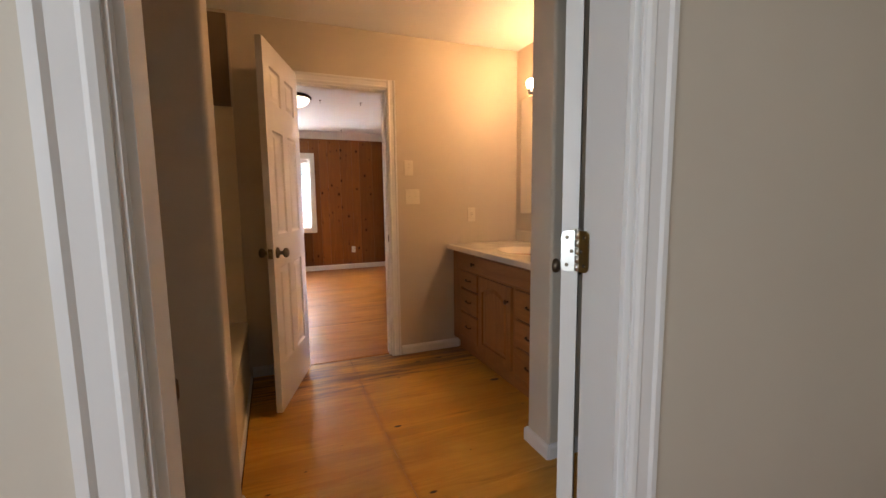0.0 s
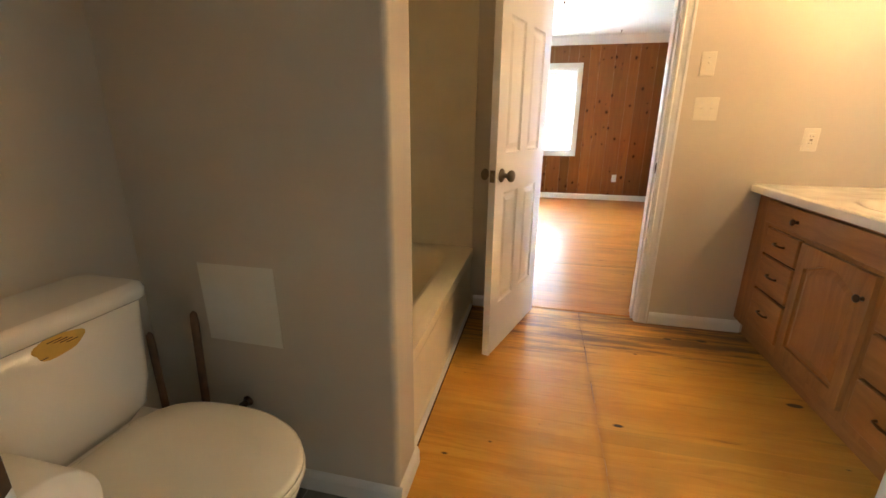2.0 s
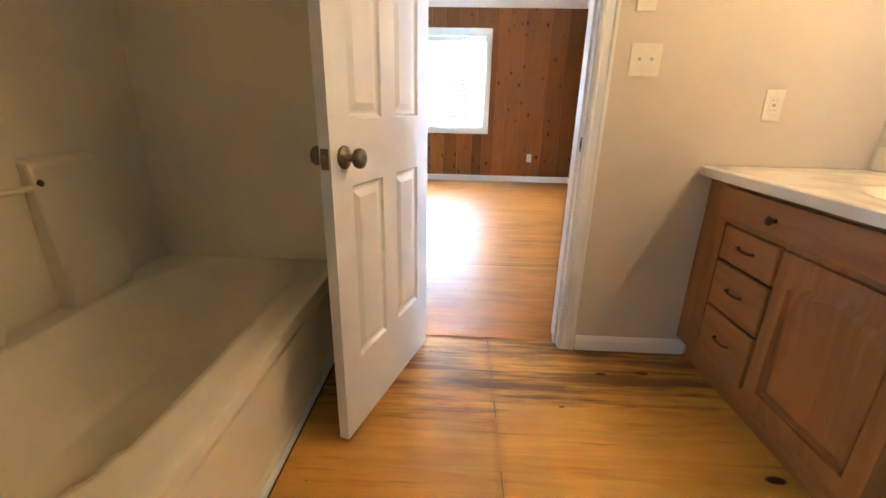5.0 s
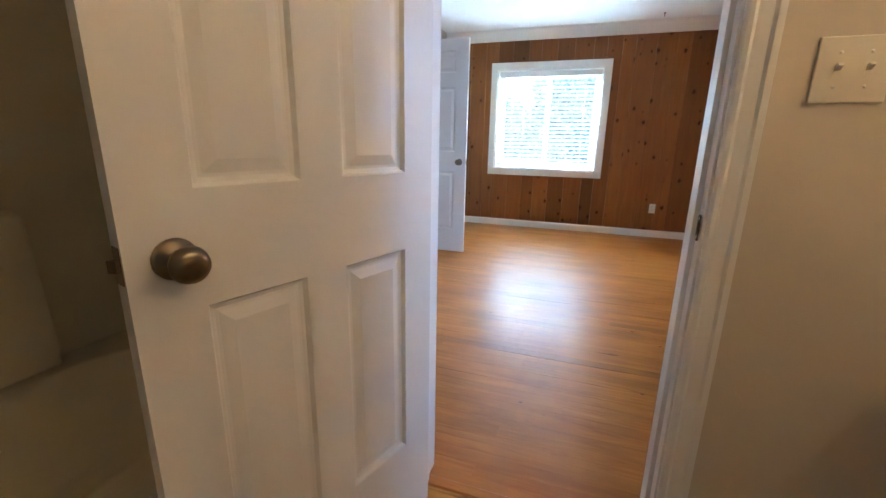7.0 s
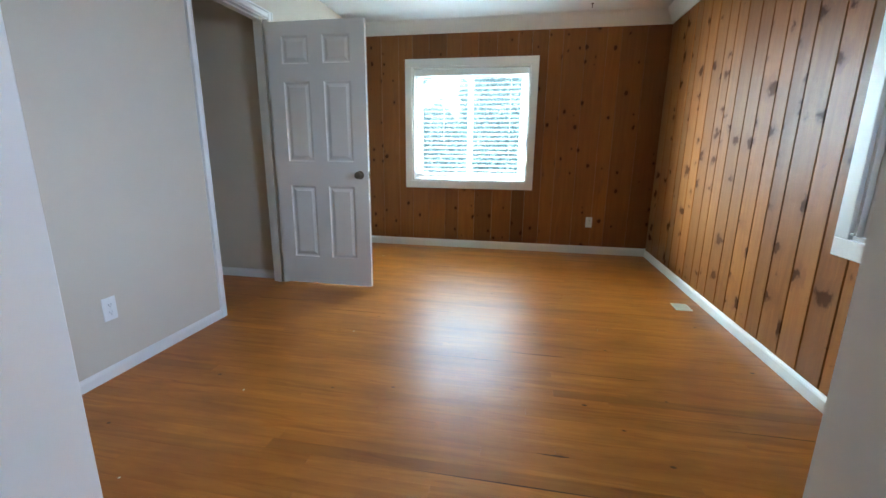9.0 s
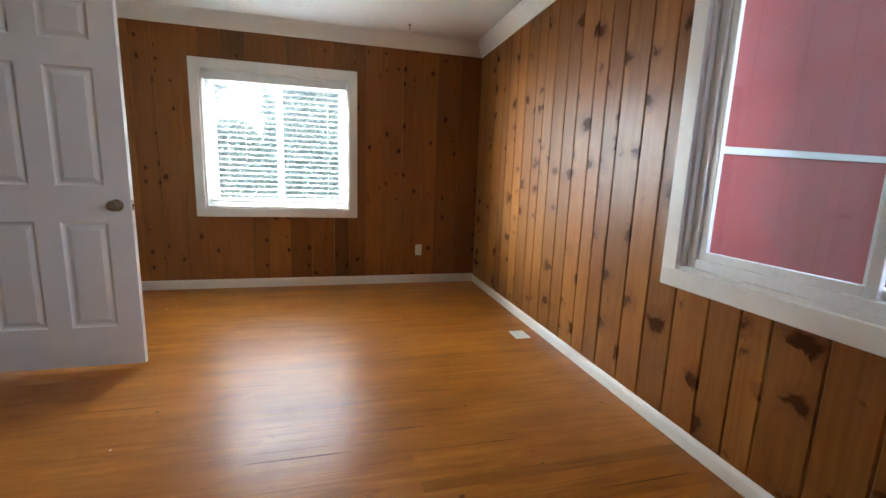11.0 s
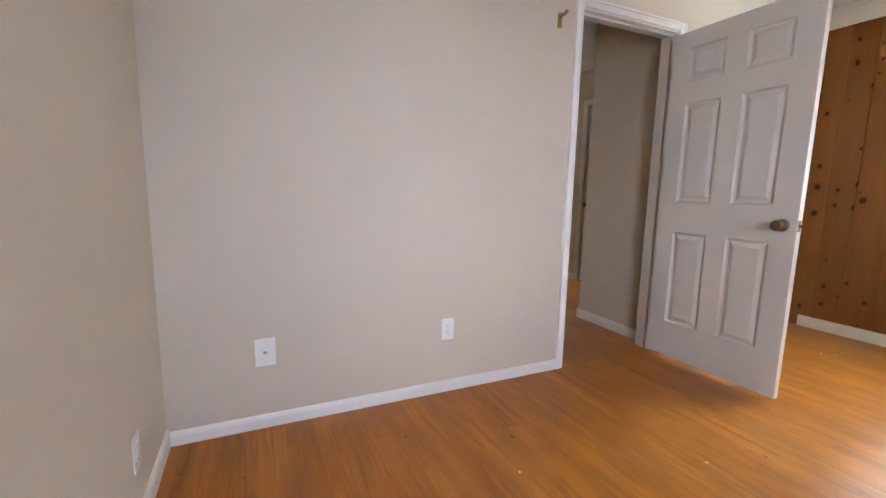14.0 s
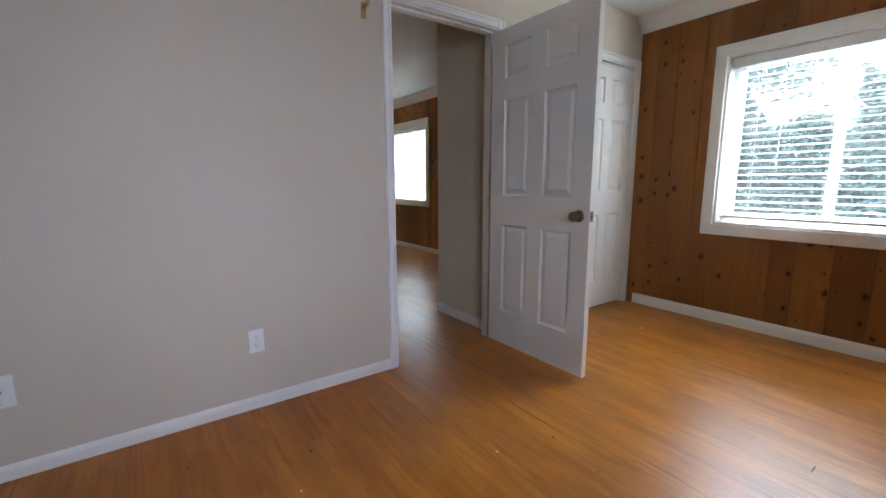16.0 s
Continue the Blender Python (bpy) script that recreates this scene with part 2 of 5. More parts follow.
        col = k.mix(k.math("MULTIPLY", soil, 0.30), col, (0.16, 0.062, 0.020))
    k.colour(col)
    wear = k.noise(k.position(), 2.3, 5, 0.6)
    r = k.math("ADD", k.ramp(wear, [(0.3, 0.23), (0.7, 0.32)]), k.math("MULTIPLY", fine, 0.12))
    k.roughness(r)
    k.b.inputs["Coat Weight"].default_value = coat
    k.b.inputs["Coat Roughness"].default_value = 0.12
    k.bump(k.math("ADD", k.math("MULTIPLY", grain, 0.7), k.math("MULTIPLY", wear, 0.4)), 0.10, 0.002)
    return k.m


def cabinet_oak(name, grain_axis):
    """Honey oak; grain_axis 1 along y, 2 upright."""
    k = Mat(name, 0.42)
    s = k.sep(k.position())
    rnd = k.math("MULTIPLY", k.random(), 19.0)
    along = k.math("ADD", s[grain_axis], rnd)
    across = k.math("ADD", k.math("ADD", s[3 - grain_axis], s[0]), rnd)
    bend = k.noise(k.xyz(k.math("MULTIPLY", along, 1.5), k.math("MULTIPLY", across, 6.0), 0.0), 1.0, 2)
    g = k.noise(k.xyz(k.math("MULTIPLY", along, 2.0), k.math("ADD", k.math("MULTIPLY", across, 22.0), k.math("MULTIPLY", bend, 5.0)), 0.0), 1.0, 5, 0.6)
    pore = k.noise(k.xyz(k.math("MULTIPLY", along, 18.0), k.math("MULTIPLY", across, 420.0), 0.0), 1.0, 2)
    col = k.ramp(g, [(0.25, (0.215, 0.083, 0.018)), (0.5, (0.30, 0.122, 0.029)), (0.75, (0.38, 0.165, 0.043))])
    col = k.mix(k.math("MULTIPLY", k.ramp(pore, [(0.5, 0.0), (0.8, 1.0)]), 0.22), col, (0.12, 0.045, 0.014))
    k.colour(col)
    k.roughness(k.ramp(pore, [(0.3, 0.36), (0.7, 0.5)]))
    k.bump(k.math("ADD", g, pore), 0.10, 0.001)
    return k.m


def glowing(name, colour, strength):
    k = Mat(name, 0.4)
    k.colour((0.9, 0.9, 0.88))
    k.b.inputs["Emission Color"].default_value = (*colour, 1)
    k.b.inputs["Emission Strength"].default_value = strength
    return k.m


def hazy_glass(amount):
    """Window glass with the haze of glaring daylight mixed in as a translucent veil."""
    k = Mat("hazy_window_glass", 0.0)
    k.b.inputs["Transmission Weight"].default_value = 1.0
    k.b.inputs["IOR"].default_value = 1.45
    k.colour((0.97, 0.99, 1.0))
    n = k.noise(k.position(), 3.0, 5, 0.6)
    tr = k.node("BsdfTranslucent")
    tr.inputs["Color"].default_value = (0.72, 0.80, 0.86, 1)
    mx = k.node("MixShader")
    k.link(k.ramp(n, [(0.3, amount * 0.7), (0.7, amount * 1.3)]), mx.inputs[0])
    k.link(k.b.outputs[0], mx.inputs[1])
    k.link(tr.outputs[0], mx.inputs[2])
    k.link(mx.outputs[0], k.t.nodes["Material Output"].inputs[0])
    return k.m


def foliage(name, lo, hi):
    k = Mat(name, 0.55)
    n = k.noise(k.position(), 1.3, 4)
    isl = k.node("NewGeometry").outputs["Random Per Island"]
    f = k.math("ADD", k.math("MULTIPLY", n, 0.5), k.math("MULTIPLY", isl, 0.5))
    k.colour(k.ramp(f, [(0.2, lo), (0.8, hi)]))
    tr = k.node("BsdfTranslucent")
    k.link(k.b.inputs["Base Color"].links[0].from_socket, tr.inputs["Color"])
    mx = k.node("MixShader")
    mx.inputs[0].default_value = 0.5
    k.link(k.b.outputs[0], mx.inputs[1])
    k.link(tr.outputs[0], mx.inputs[2])
    k.link(mx.outputs[0], k.t.nodes["Material Output"].inputs["Surface"])
    return k.m


WALL = paint("beige_wall_paint", (0.60, 0.535, 0.44), 0.62, 0.03)
CEIL = paint("white_ceiling_paint", (0.78, 0.78, 0.76), 0.7, 0.03, 0.25, 60.0)
CEIL_ROUGH = paint("textured_grey_ceiling", (0.60, 0.60, 0.60), 0.8, 0.08, 0.9, 28.0)
TRIM = paint("white_trim_paint", (0.78, 0.77, 0.745), 0.36, 0.03, 0.08, 40.0)
DOOR = paint("white_door_paint", (0.74, 0.725, 0.69), 0.40, 0.03, 0.10, 70.0)
PATCHW = paint("unpainted_wall_patch", (0.76, 0.74, 0.66), 0.7, 0.06, 0.15, 50.0)
PINE = pine_panel("knotty_pine", 9.0, 6.6, 0.58, 0.46, 0.22, 0.80, (0.46, 0.88, 1.24), 0.12, 0.30, 0.06, 0.40)
PINE_E = pine_panel("coarse_knotty_pine", 5.4, 5.8, 0.44, 0.54, 0.60, 0.88, (0.66, 0.98, 1.22), 0.55, 0.5)
OAK_FLOOR = floor_boards("varnished_strip_floor", (0.235, 0.067, 0.010), (0.445, 0.152, 0.021), (0.57, 0.225, 0.038))
BATH_FLOOR = floor_boards("golden_fir_floor", (0.46, 0.195, 0.028), (0.61, 0.300, 0.046), (0.71, 0.395, 0.080), stain=0.8, figure=0.15, tone_lo=0.93, tone_hi=1.05)
GROOVE = plain("dark_joint", (0.09, 0.036, 0.012), 0.8)
TILE = plain("grey_vinyl_tile", (0.17, 0.155, 0.13), 0.5, 0, 0.2, 12.0, 0.08)
GROUT = plain("pale_grout", (0.33, 0.31, 0.27), 0.8, 0, 0.15)
OAK_H = cabinet_oak("honey_oak_grain_level", 1)
OAK_V = cabinet_oak("honey_oak_grain_upright", 2)
DARK_IN = plain("cabinet_shadow_gap", (0.07, 0.028, 0.01), 0.7)
MARBLE = plain("cream_cultured_marble", (0.74, 0.69, 0.58), 0.16, 0, 0.05, 6.0, 0.0)
CERAMIC = plain("white_vitreous_china", (0.78, 0.755, 0.69), 0.10, 0, 0.02, 4.0, 0.0)
SEAT = plain("cream_toilet_seat", (0.80, 0.765, 0.65), 0.16, 0, 0.02, 5.0, 0.0)
ACRYLIC = plain("almond_tub_acrylic", (0.79, 0.71, 0.53), 0.34, 0, 0.04, 5.0, 0.0)
CHROME = plain("chrome", (0.80, 0.80, 0.80), 0.10, 1.0, 0.03)
NICKEL = plain("antique_nickel", (0.21, 0.172, 0.125), 0.32, 1.0, 0.12, 60.0)
BRONZE = plain("dark_bronze", (0.10, 0.060, 0.035), 0.38, 1.0, 0.2, 60.0)
STEELY = plain("satin_steel", (0.68, 0.68, 0.64), 0.30, 1.0, 0.06)
BRASS = plain("worn_brass", (0.46, 0.33, 0.14), 0.34, 1.0, 0.15)
IVORY = plain("ivory_plastic", (0.74, 0.69, 0.58), 0.35, 0, 0.02)
CREAMP = plain("cream_painted_metal", (0.72, 0.66, 0.46), 0.4, 0, 0.06)
WHITEP = plain("white_plastic", (0.80, 0.80, 0.79), 0.32, 0, 0.02)
VINYL = plain("white_vinyl", (0.80, 0.81, 0.82), 0.35, 0, 0.03)
BLACK = plain("black_slot", (0.02, 0.02, 0.02), 0.5)
MIRROR = Mat("mirror_silver", 0.02, 1.0)
MIRROR.colour((0.86, 0.87, 0.86))
MIRROR = MIRROR.m
HAZY = hazy_glass(0.008)
STICKW = plain("dark_turned_wood", (0.13, 0.065, 0.03), 0.5, 0, 0.3, 20.0)
PAPER = plain("white_tissue_paper", (0.80, 0.77, 0.68), 0.9, 0, 0.03)
STICKER = plain("amber_sticker", (0.62, 0.40, 0.09), 0.5, 0, 0.08)
INK = plain("dark_ink", (0.10, 0.05, 0.02), 0.6)
REDWALL = plain("red_painted_siding", (0.42, 0.060, 0.055), 0.6, 0, 0.12, 3.0)
BULB = glowing("lit_bulb_glass", (1.0, 0.62, 0.31), 20.5)
UPPER = paint("brown_wall_sheet", (0.23, 0.165, 0.10), 0.6, 0.06)
BOWL = glowing("lit_frosted_bowl", (1.0, 0.86, 0.66), 1.2)
GRASS = foliage("lawn", (0.05, 0.09, 0.025), (0.11, 0.16, 0.05))
LEAVES = foliage("green_leaves", (0.16, 0.25, 0.26), (0.27, 0.37, 0.38))
BARK = plain("grey_bark", (0.12, 0.09, 0.065), 0.9, 0, 0.3, 8.0, 0.5)

# slats let some of the sun through
_k = Mat("white_blind_slat", 0.45)
_k.colour((0.82, 0.83, 0.84))
_tr = _k.node("BsdfTranslucent")
_tr.inputs["Color"].default_value = (0.8, 0.83, 0.86, 1)
_mx = _k.node("MixShader")
_mx.inputs[0].default_value = 0.28
_k.link(_k.b.outputs[0], _mx.inputs[1])
_k.link(_tr.outputs[0], _mx.inputs[2])
_k.link(_mx.outputs[0], _k.t.nodes["Material Output"].inputs["Surface"])
SLAT = _k.m


# ---- mesh helpers ----
def bm_new():
    return bmesh.new()


def add_box(bm, x0, x1, y0, y1, z0, z1, m=None):
    vs = [bm.verts.new(((m @ Vector(p)) if m else Vector(p))) for p in
          ((x0, y0, z0), (x1, y0, z0), (x1, y1, z0), (x0, y1, z0), (x0, y0, z1), (x1, y0, z1), (x1, y1, z1), (x0, y1, z1))]
    for f in ((0, 3, 2, 1), (4, 5, 6, 7), (0, 1, 5, 4), (1, 2, 6, 5), (2, 3, 7, 6), (3, 0, 4, 7)):
        bm.faces.new([vs[i] for i in f])
    return vs


def add_bevelled(bm, x0, x1, y0, y1, z0, z1, r=0.003, seg=2):
    t = bmesh.new()
    add_box(t, x0, x1, y0, y1, z0, z1)
    bmesh.ops.bevel(t, geom=t.edges[:], offset=r, segments=seg, affect="EDGES", profile=0.5)
    merge(bm, t)


def merge(bm, other, m=None):
    """Copy another bmesh into bm and free it."""
    idx = {}
    for v in other.verts:
        idx[v] = bm.verts.new((m @ v.co) if m else v.co)
    for f in other.faces:
        nf = bm.faces.new([idx[v] for v in f.verts])
        nf.smooth = f.smooth
    other.free()


def add_rings(bm, rings, close_start=True, close_end=True, loop=True, smooth=True):
    """Skin a list of rings, each a list of points, all of one length."""
    rows = [[bm.verts.new(p) for p in r] for r in rings]
    n = len(rows[0])
    for a, b in zip(rows, rows[1:]):
        for i in range(n if loop else n - 1):
            f = bm.faces.new((a[i], a[(i + 1) % n], b[(i + 1) % n], b[i]))
            f.smooth = smooth
    if close_start:
        bm.faces.new(rows[0][::-1])
    if close_end:
        bm.faces.new(rows[-1])


def add_lathe(bm, profile, seg=24, m=None):
    """Turn (radius, height) pairs round z."""
    rings = []
    for r, h in profile:
        rings.append([(m or Matrix()) @ Vector((max(r, 1e-4) * math.cos(2 * math.pi * i / seg), max(r, 1e-4) * math.sin(2 * math.pi * i / seg), h)) for i in range(seg)])
    add_rings(bm, rings)


def add_tube(bm, pts, r, seg=10):
    """A round bar along points."""
    pts = [Vector(p) for p in pts]
    rings = []
    for i, p in enumerate(pts):
        d = (pts[min(i + 1, len(pts) - 1)] - pts[max(i - 1, 0)]).normalized()
        u = d.orthogonal().normalized() if i == 0 else (rings_u - d * rings_u.dot(d)).normalized()
        rings_u = u
        w = d.cross(u)
        rr = r[i] if isinstance(r, (list, tuple)) else r
        rings.append([p + rr * (math.cos(2 * math.pi * j / seg) * u + math.sin(2 * math.pi * j / seg) * w) for j in range(seg)])
    add_rings(bm, rings)


def add_prism(bm, profile, origin, u, v, along):
    """Extrude a closed 2D profile (u, v) along a vector."""
    o, u, v, w = Vector(origin), Vector(u), Vector(v), Vector(along)
    a = [o + u * p[0] + v * p[1] for p in profile]
    add_rings(bm, [a, [p + w for p in a]], smooth=False)


def finish(bm, name, material):
    bmesh.ops.recalc_face_normals(bm, faces=bm.faces[:])
    me = bpy.data.meshes.new(name)
    bm.to_mesh(me)
    bm.free()
    for m in (material if isinstance(material, (list, tuple)) else (material,)):
        me.materials.append(m)
    return me


def part(name, bm, material, parent, label=""):
    ob = new(name, finish(bm, name, material))
    ob.parent = parent
    if label:
        ob["label"] = label
    return ob


def solid(name, bm, material, label, category, kind="", group=""):
    return tagged(new(name, finish(bm, name, material)), label, category, group, kind)


def thing(name, m, label, category, kind="", group=""):
    ob = new(name)
    ob.empty_display_size = 0.1
    ob.matrix_world = m
    return tagged(ob, label, category, group, kind)


def wall(name, axis, a0, a1, p0, p1, z0, z1, holes, material, label):
    """An upright slab along x or y from a0 to a1, p0 to p1 thick, with holes (a, a, z, z)."""
    bm = bm_new()
    cuts = sorted({a0, a1, *(h[0] for h in holes), *(h[1] for h in holes)})
    for u0, u1 in zip(cuts, cuts[1:]):
        zs = [(z0, z1)]
        for h in holes:
            if h[0] <= u0 + 1e-6 and h[1] >= u1 - 1e-6:
                nz = []
                for q0, q1 in zs:
                    if h[2] > q0:
                        nz.append((q0, min(h[2], q1)))
                    if h[3] < q1:
                        nz.append((max(h[3], q0), q1))
                zs = nz
        for q0, q1 in zs:
            if axis == "x":
                add_box(bm, u0, u1, p0, p1, q0, q1)
            else:
                add_box(bm, p0, p1, u0, u1, q0, q1)
    bmesh.ops.remove_doubles(bm, verts=bm.verts[:], dist=1e-5)
    return solid(name, bm, material, label, "wall", "structure")


# ---- large structure ----
CZ = 2.47                                     # ceilings
BATH_N, BED_S = 3.215, 3.368                   # the wall between bathroom and bedroom
BED_N, BED_E, BED_W = 7.865, 2.06, -1.257
DH = 2.062                                    # door openings

wall("wall_entry", "x", -1.6, 2.06, 0.64, 0.77, 0, CZ, [(-0.082, 0.722, 0, DH + 0.02)], WALL, "beige painted wall with a cased doorway into the bathroom")
# opening out of view, placed so that the entry lamp reaches the door
wall("wall_entry_west", "y", -2.6, 0.64, -1.72, -1.6, 0, CZ, [(-1.8, -0.6, 0.8, 2.15)], WALL, "unseen plain beige wall with an opening for the added lamp")
wall("wall_entry_south", "x", -1.72, 2.2, -2.72, -2.6, 0, CZ, [], WALL, "plain beige wall of the entry room")
wall("wall_bath_west", "y", 0.77, BATH_N, -1.05, -0.93, 0, CZ, [], WALL, "plain beige wall behind toilet and tub")
wall("wall_bath_north", "x", -1.257, BED_E, BATH_N, BED_S, 0, CZ, [(0.230, 0.937, 0, DH + 0.02)], WALL, "beige wall with a doorway between bathroom and bedroom")
wall("wall_east", "y", -2.6, BED_S, BED_E, 2.2, 0, CZ, [], WALL, "plain beige wall behind the vanity")
wall("wall_bedroom_east", "y", BED_S, 8.03, 2.08, 2.2, 0, CZ, [(3.745, 5.043, 0.768, 2.020)], WALL, "outer wall behind the knotty pine boards")
wall("wall_bedroom_north", "x", -1.257, 2.08, 7.885, 8.03, 0, CZ, [(-0.573, 0.722, 0.775, 2.015)], WALL, "outer wall behind the knotty pine boards")
wall("wall_bedroom_west", "y", BED_S - 0.0, 8.03, -1.37, BED_W, 0, CZ, [(5.405, 6.205, 0, DH + 0.02), (7.05, 7.81, 0, DH + 0.02)], WALL, "beige wall with the hall doorway and a closet door")
wall("wall_hall_north", "x", -2.03, -1.37, 6.26, 6.36, 0, CZ, [], WALL, "plain beige hall wall with a white baseboard")
wall("wall_hall_corner", "y", 6.36, 7.30, -2.03, -1.93, 0, CZ, [], WALL, "plain beige wall past the hall corner")
wall("wall_foyer", "x", -3.47, -1.93, 7.30, 7.42, 0, CZ, [(-3.19, -2.38, 0, DH)], WALL, "pale wall with a closed white door")
wall("wall_living_north", "x", -7.2, -1.37, 7.885, 8.03, 0, CZ, [(-5.85, -4.65, 0.80, 1.99)], WALL, "outer wall behind the living room panelling")
wall("wall_living_west", "y", 3.9, 7.885, -7.32, -7.2, 0, CZ, [], WALL, "plain far wall of the living room")
wall("wall_living_south", "x", -7.32, -1.37, 3.78, 3.9, 0, CZ, [], WALL, "plain far wall of the living room")

bm = bm_new()
add_box(bm, -0.93, -0.085, 1.613, 1.795, 0, CZ)
bmesh.ops.bevel(bm, geom=[e for e in bm.edges if abs(e.verts[0].co.x + 0.085) < 1e-4 and abs(e.verts[1].co.x + 0.085) < 1e-4 and abs(e.verts[0].co.z - e.verts[1].co.z) > 1], offset=0.018, segments=5, affect="EDGES", profile=0.5)
solid("wall_tub_partition", bm, WALL, "beige partition with rounded corners between toilet and tub", "wall", "structure")
bm = bm_new()
add_box(bm, 1.245, BED_E, 1.61, 1.785, 0, CZ)
bmesh.ops.bevel(bm, geom=[e for e in bm.edges if abs(e.verts[0].co.x - 1.245) < 1e-4 and abs(e.verts[1].co.x - 1.245) < 1e-4 and abs(e.verts[0].co.z - e.verts[1].co.z) > 1], offset=0.016, segments=5, affect="EDGES", profile=0.5)
solid("wall_vanity_stub", bm, WALL, "short beige wall at the end of the vanity", "wall", "structure")
# thin sheet, darker and browner than the wall around it
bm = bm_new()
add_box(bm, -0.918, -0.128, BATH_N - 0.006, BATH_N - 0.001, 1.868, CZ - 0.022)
solid("wall_alcove_upper", bm, UPPER, "thin brown sheet on the wall above the tub surround", "wall", "structure")
for nm, b in (("trim_alcove_side", (-0.128, -0.114, 1.868, CZ - 0.004)), ("trim_alcove_top", (-0.918, -0.1285, CZ - 0.022, CZ - 0.004))):
    bm = bm_new()
    add_box(bm, b[0], b[1], BATH_N - 0.010, BATH_N - 0.001, b[2], b[3])
    solid(nm, bm, WALL, "narrow beige edge strip round the alcove wall", "trim", "structure")


def slab(name, x0, x1, y0, y1, z0, z1, material, label, category):
    bm = bm_new()
    add_box(bm, x0, x1, y0, y1, z0, z1)
    return solid(name, bm, material, label, category, "structure")


slab("ceiling_bathroom", -1.72, 2.2, -2.72, 3.30, CZ, CZ + 0.12, CEIL, "smooth white bathroom ceiling", "ceiling")
slab("ceiling_bedroom", -1.37, 2.2, 3.30, 8.03, CZ, CZ + 0.12, CEIL, "smooth white bedroom ceiling", "ceiling")
slab("ceiling_living", -7.32, -1.37, 3.78, 8.03, CZ - 0.02, CZ + 0.12, CEIL_ROUGH, "textured grey living room ceiling", "ceiling")
floor_bath = slab("floor_bathroom", -1.05, 2.2, 0.64, 3.305, -0.12, -0.008, GROOVE, "golden varnished board floor with dark stains and a long seam", "floor")
floor_bed = slab("floor_bedroom", -1.37, 2.2, 3.305, 8.03, -0.12, -0.008, GROOVE, "varnished reddish brown hardwood strip floor", "floor")
floor_hall = slab("floor_hall", -7.32, -1.37, 3.78, 8.03, -0.12, -0.008, GROOVE, "varnished hardwood strip floor of hall and living room", "floor")
slab("floor_entry", -1.72, 2.2, -2.72, 0.64, -0.12, 0.0, OAK_FLOOR, "varnished hardwood floor of the entry room", "floor")
# added slab, out of view, that shuts sun and sky out from above
slab("roof", -7.5, 2.3, -2.9, 8.12, CZ + 0.13, CZ + 0.3, GROUT, "unseen flat roof added to keep sun and sky off the ceilings", "roof")

# ---- trim ----
BASE_P = [(0, 0), (0.013, 0), (0.013, 0.062), (0.010, 0.074), (0.005, 0.084), (0, 0.088)]


def baseboard(p0, p1, inward, label="white painted baseboard with an eased top", tall=0.074):
    bm = bm_new()
    p0, p1 = Vector((*p0, 0.001)), Vector((*p1, 0.001))
    add_prism(bm, [(u, v * tall / 0.088) for u, v in BASE_P], p0, (*inward, 0), (0, 0, 1), p1 - p0)
    return solid("baseboard", bm, TRIM, label, "baseboard", "structure")


baseboard((0.997, BATH_N), (1.50, BATH_N), (0, -1))
baseboard((-0.105, BATH_N), (0.18, BATH_N), (0, -1))
baseboard((-0.93, 1.613), (-0.072, 1.613), (0, -1), "white baseboard round the partition's foot")
baseboard((-0.085, 1.613), (-0.085, 1.80), (1, 0), "white baseboard round the partition's foot")
baseboard((1.245, 1.60), (1.245, 1.787), (-1, 0), "white baseboard round the stub wall")
baseboard((1.232, 1.785), (1.40, 1.785), (0, 1), "white baseboard round the stub wall")
baseboard((1.245, 1.61), (2.06, 1.61), (0, -1), "white baseboard round the stub wall")
baseboard((-0.93, 0.77), (-0.93, 1.60), (1, 0))
baseboard((-0.93, 0.77), (-0.13, 0.77), (0, 1))
baseboard((-1.18, BED_N), (BED_E, BED_N), (0, -1), "white baseboard below the pine panelling", 0.088)
baseboard((BED_E, BED_S), (BED_E, BED_N), (-1, 0), "white baseboard below the pine panelling")
baseboard((BED_W, BED_S), (BED_W, 5.372), (1, 0), "white baseboard along the beige bedroom wall", 0.060)
baseboard((BED_W, 6.24), (BED_W, 7.00), (1, 0))
baseboard((BED_W, BED_S), (0.18, BED_S), (0, 1), "white baseboard along the beige bedroom wall")
baseboard((0.998, BED_S), (BED_E, BED_S), (0, 1))
baseboard((-2.043, 6.26), (-1.37, 6.26), (0, -1), "white baseboard of the hall wall")
baseboard((-2.03, 6.247), (-2.03, 7.30), (-1, 0), "white baseboard of the hall wall")
baseboard((-3.47, 7.30), (-3.26, 7.30), (0, -1), "white baseboard beside the far door")
baseboard((-7.2, BED_N), (-1.93, BED_N), (0, -1), "white baseboard below the living room panelling")

# sloping cove along the two panelled walls
COVE = [(0.0, 0.0), (0.014, 0.0), (0.017, 0.010), (0.030, 0.034), (0.056, 0.072), (0.080, 0.098), (0.090, 0.124), (0.0, 0.124)]
for name, o, u, w in (("crown_north", (BED_W, BED_N, CZ - 0.124), (0, -1, 0), (BED_E - BED_W, 0, 0)), ("crown_east", (BED_E, BED_S, CZ - 0.124), (-1, 0, 0), (0, BED_N - BED_S, 0)),
                      ("crown_living", (-7.2, BED_N, CZ - 0.144), (0, -1, 0), (5.27, 0, 0))):
    bm = bm_new()
    add_prism(bm, COVE, o, u, (0, 0, 1), w)
    solid(name, bm, TRIM, "white cove moulding where panelling meets ceiling", "moulding", "structure")

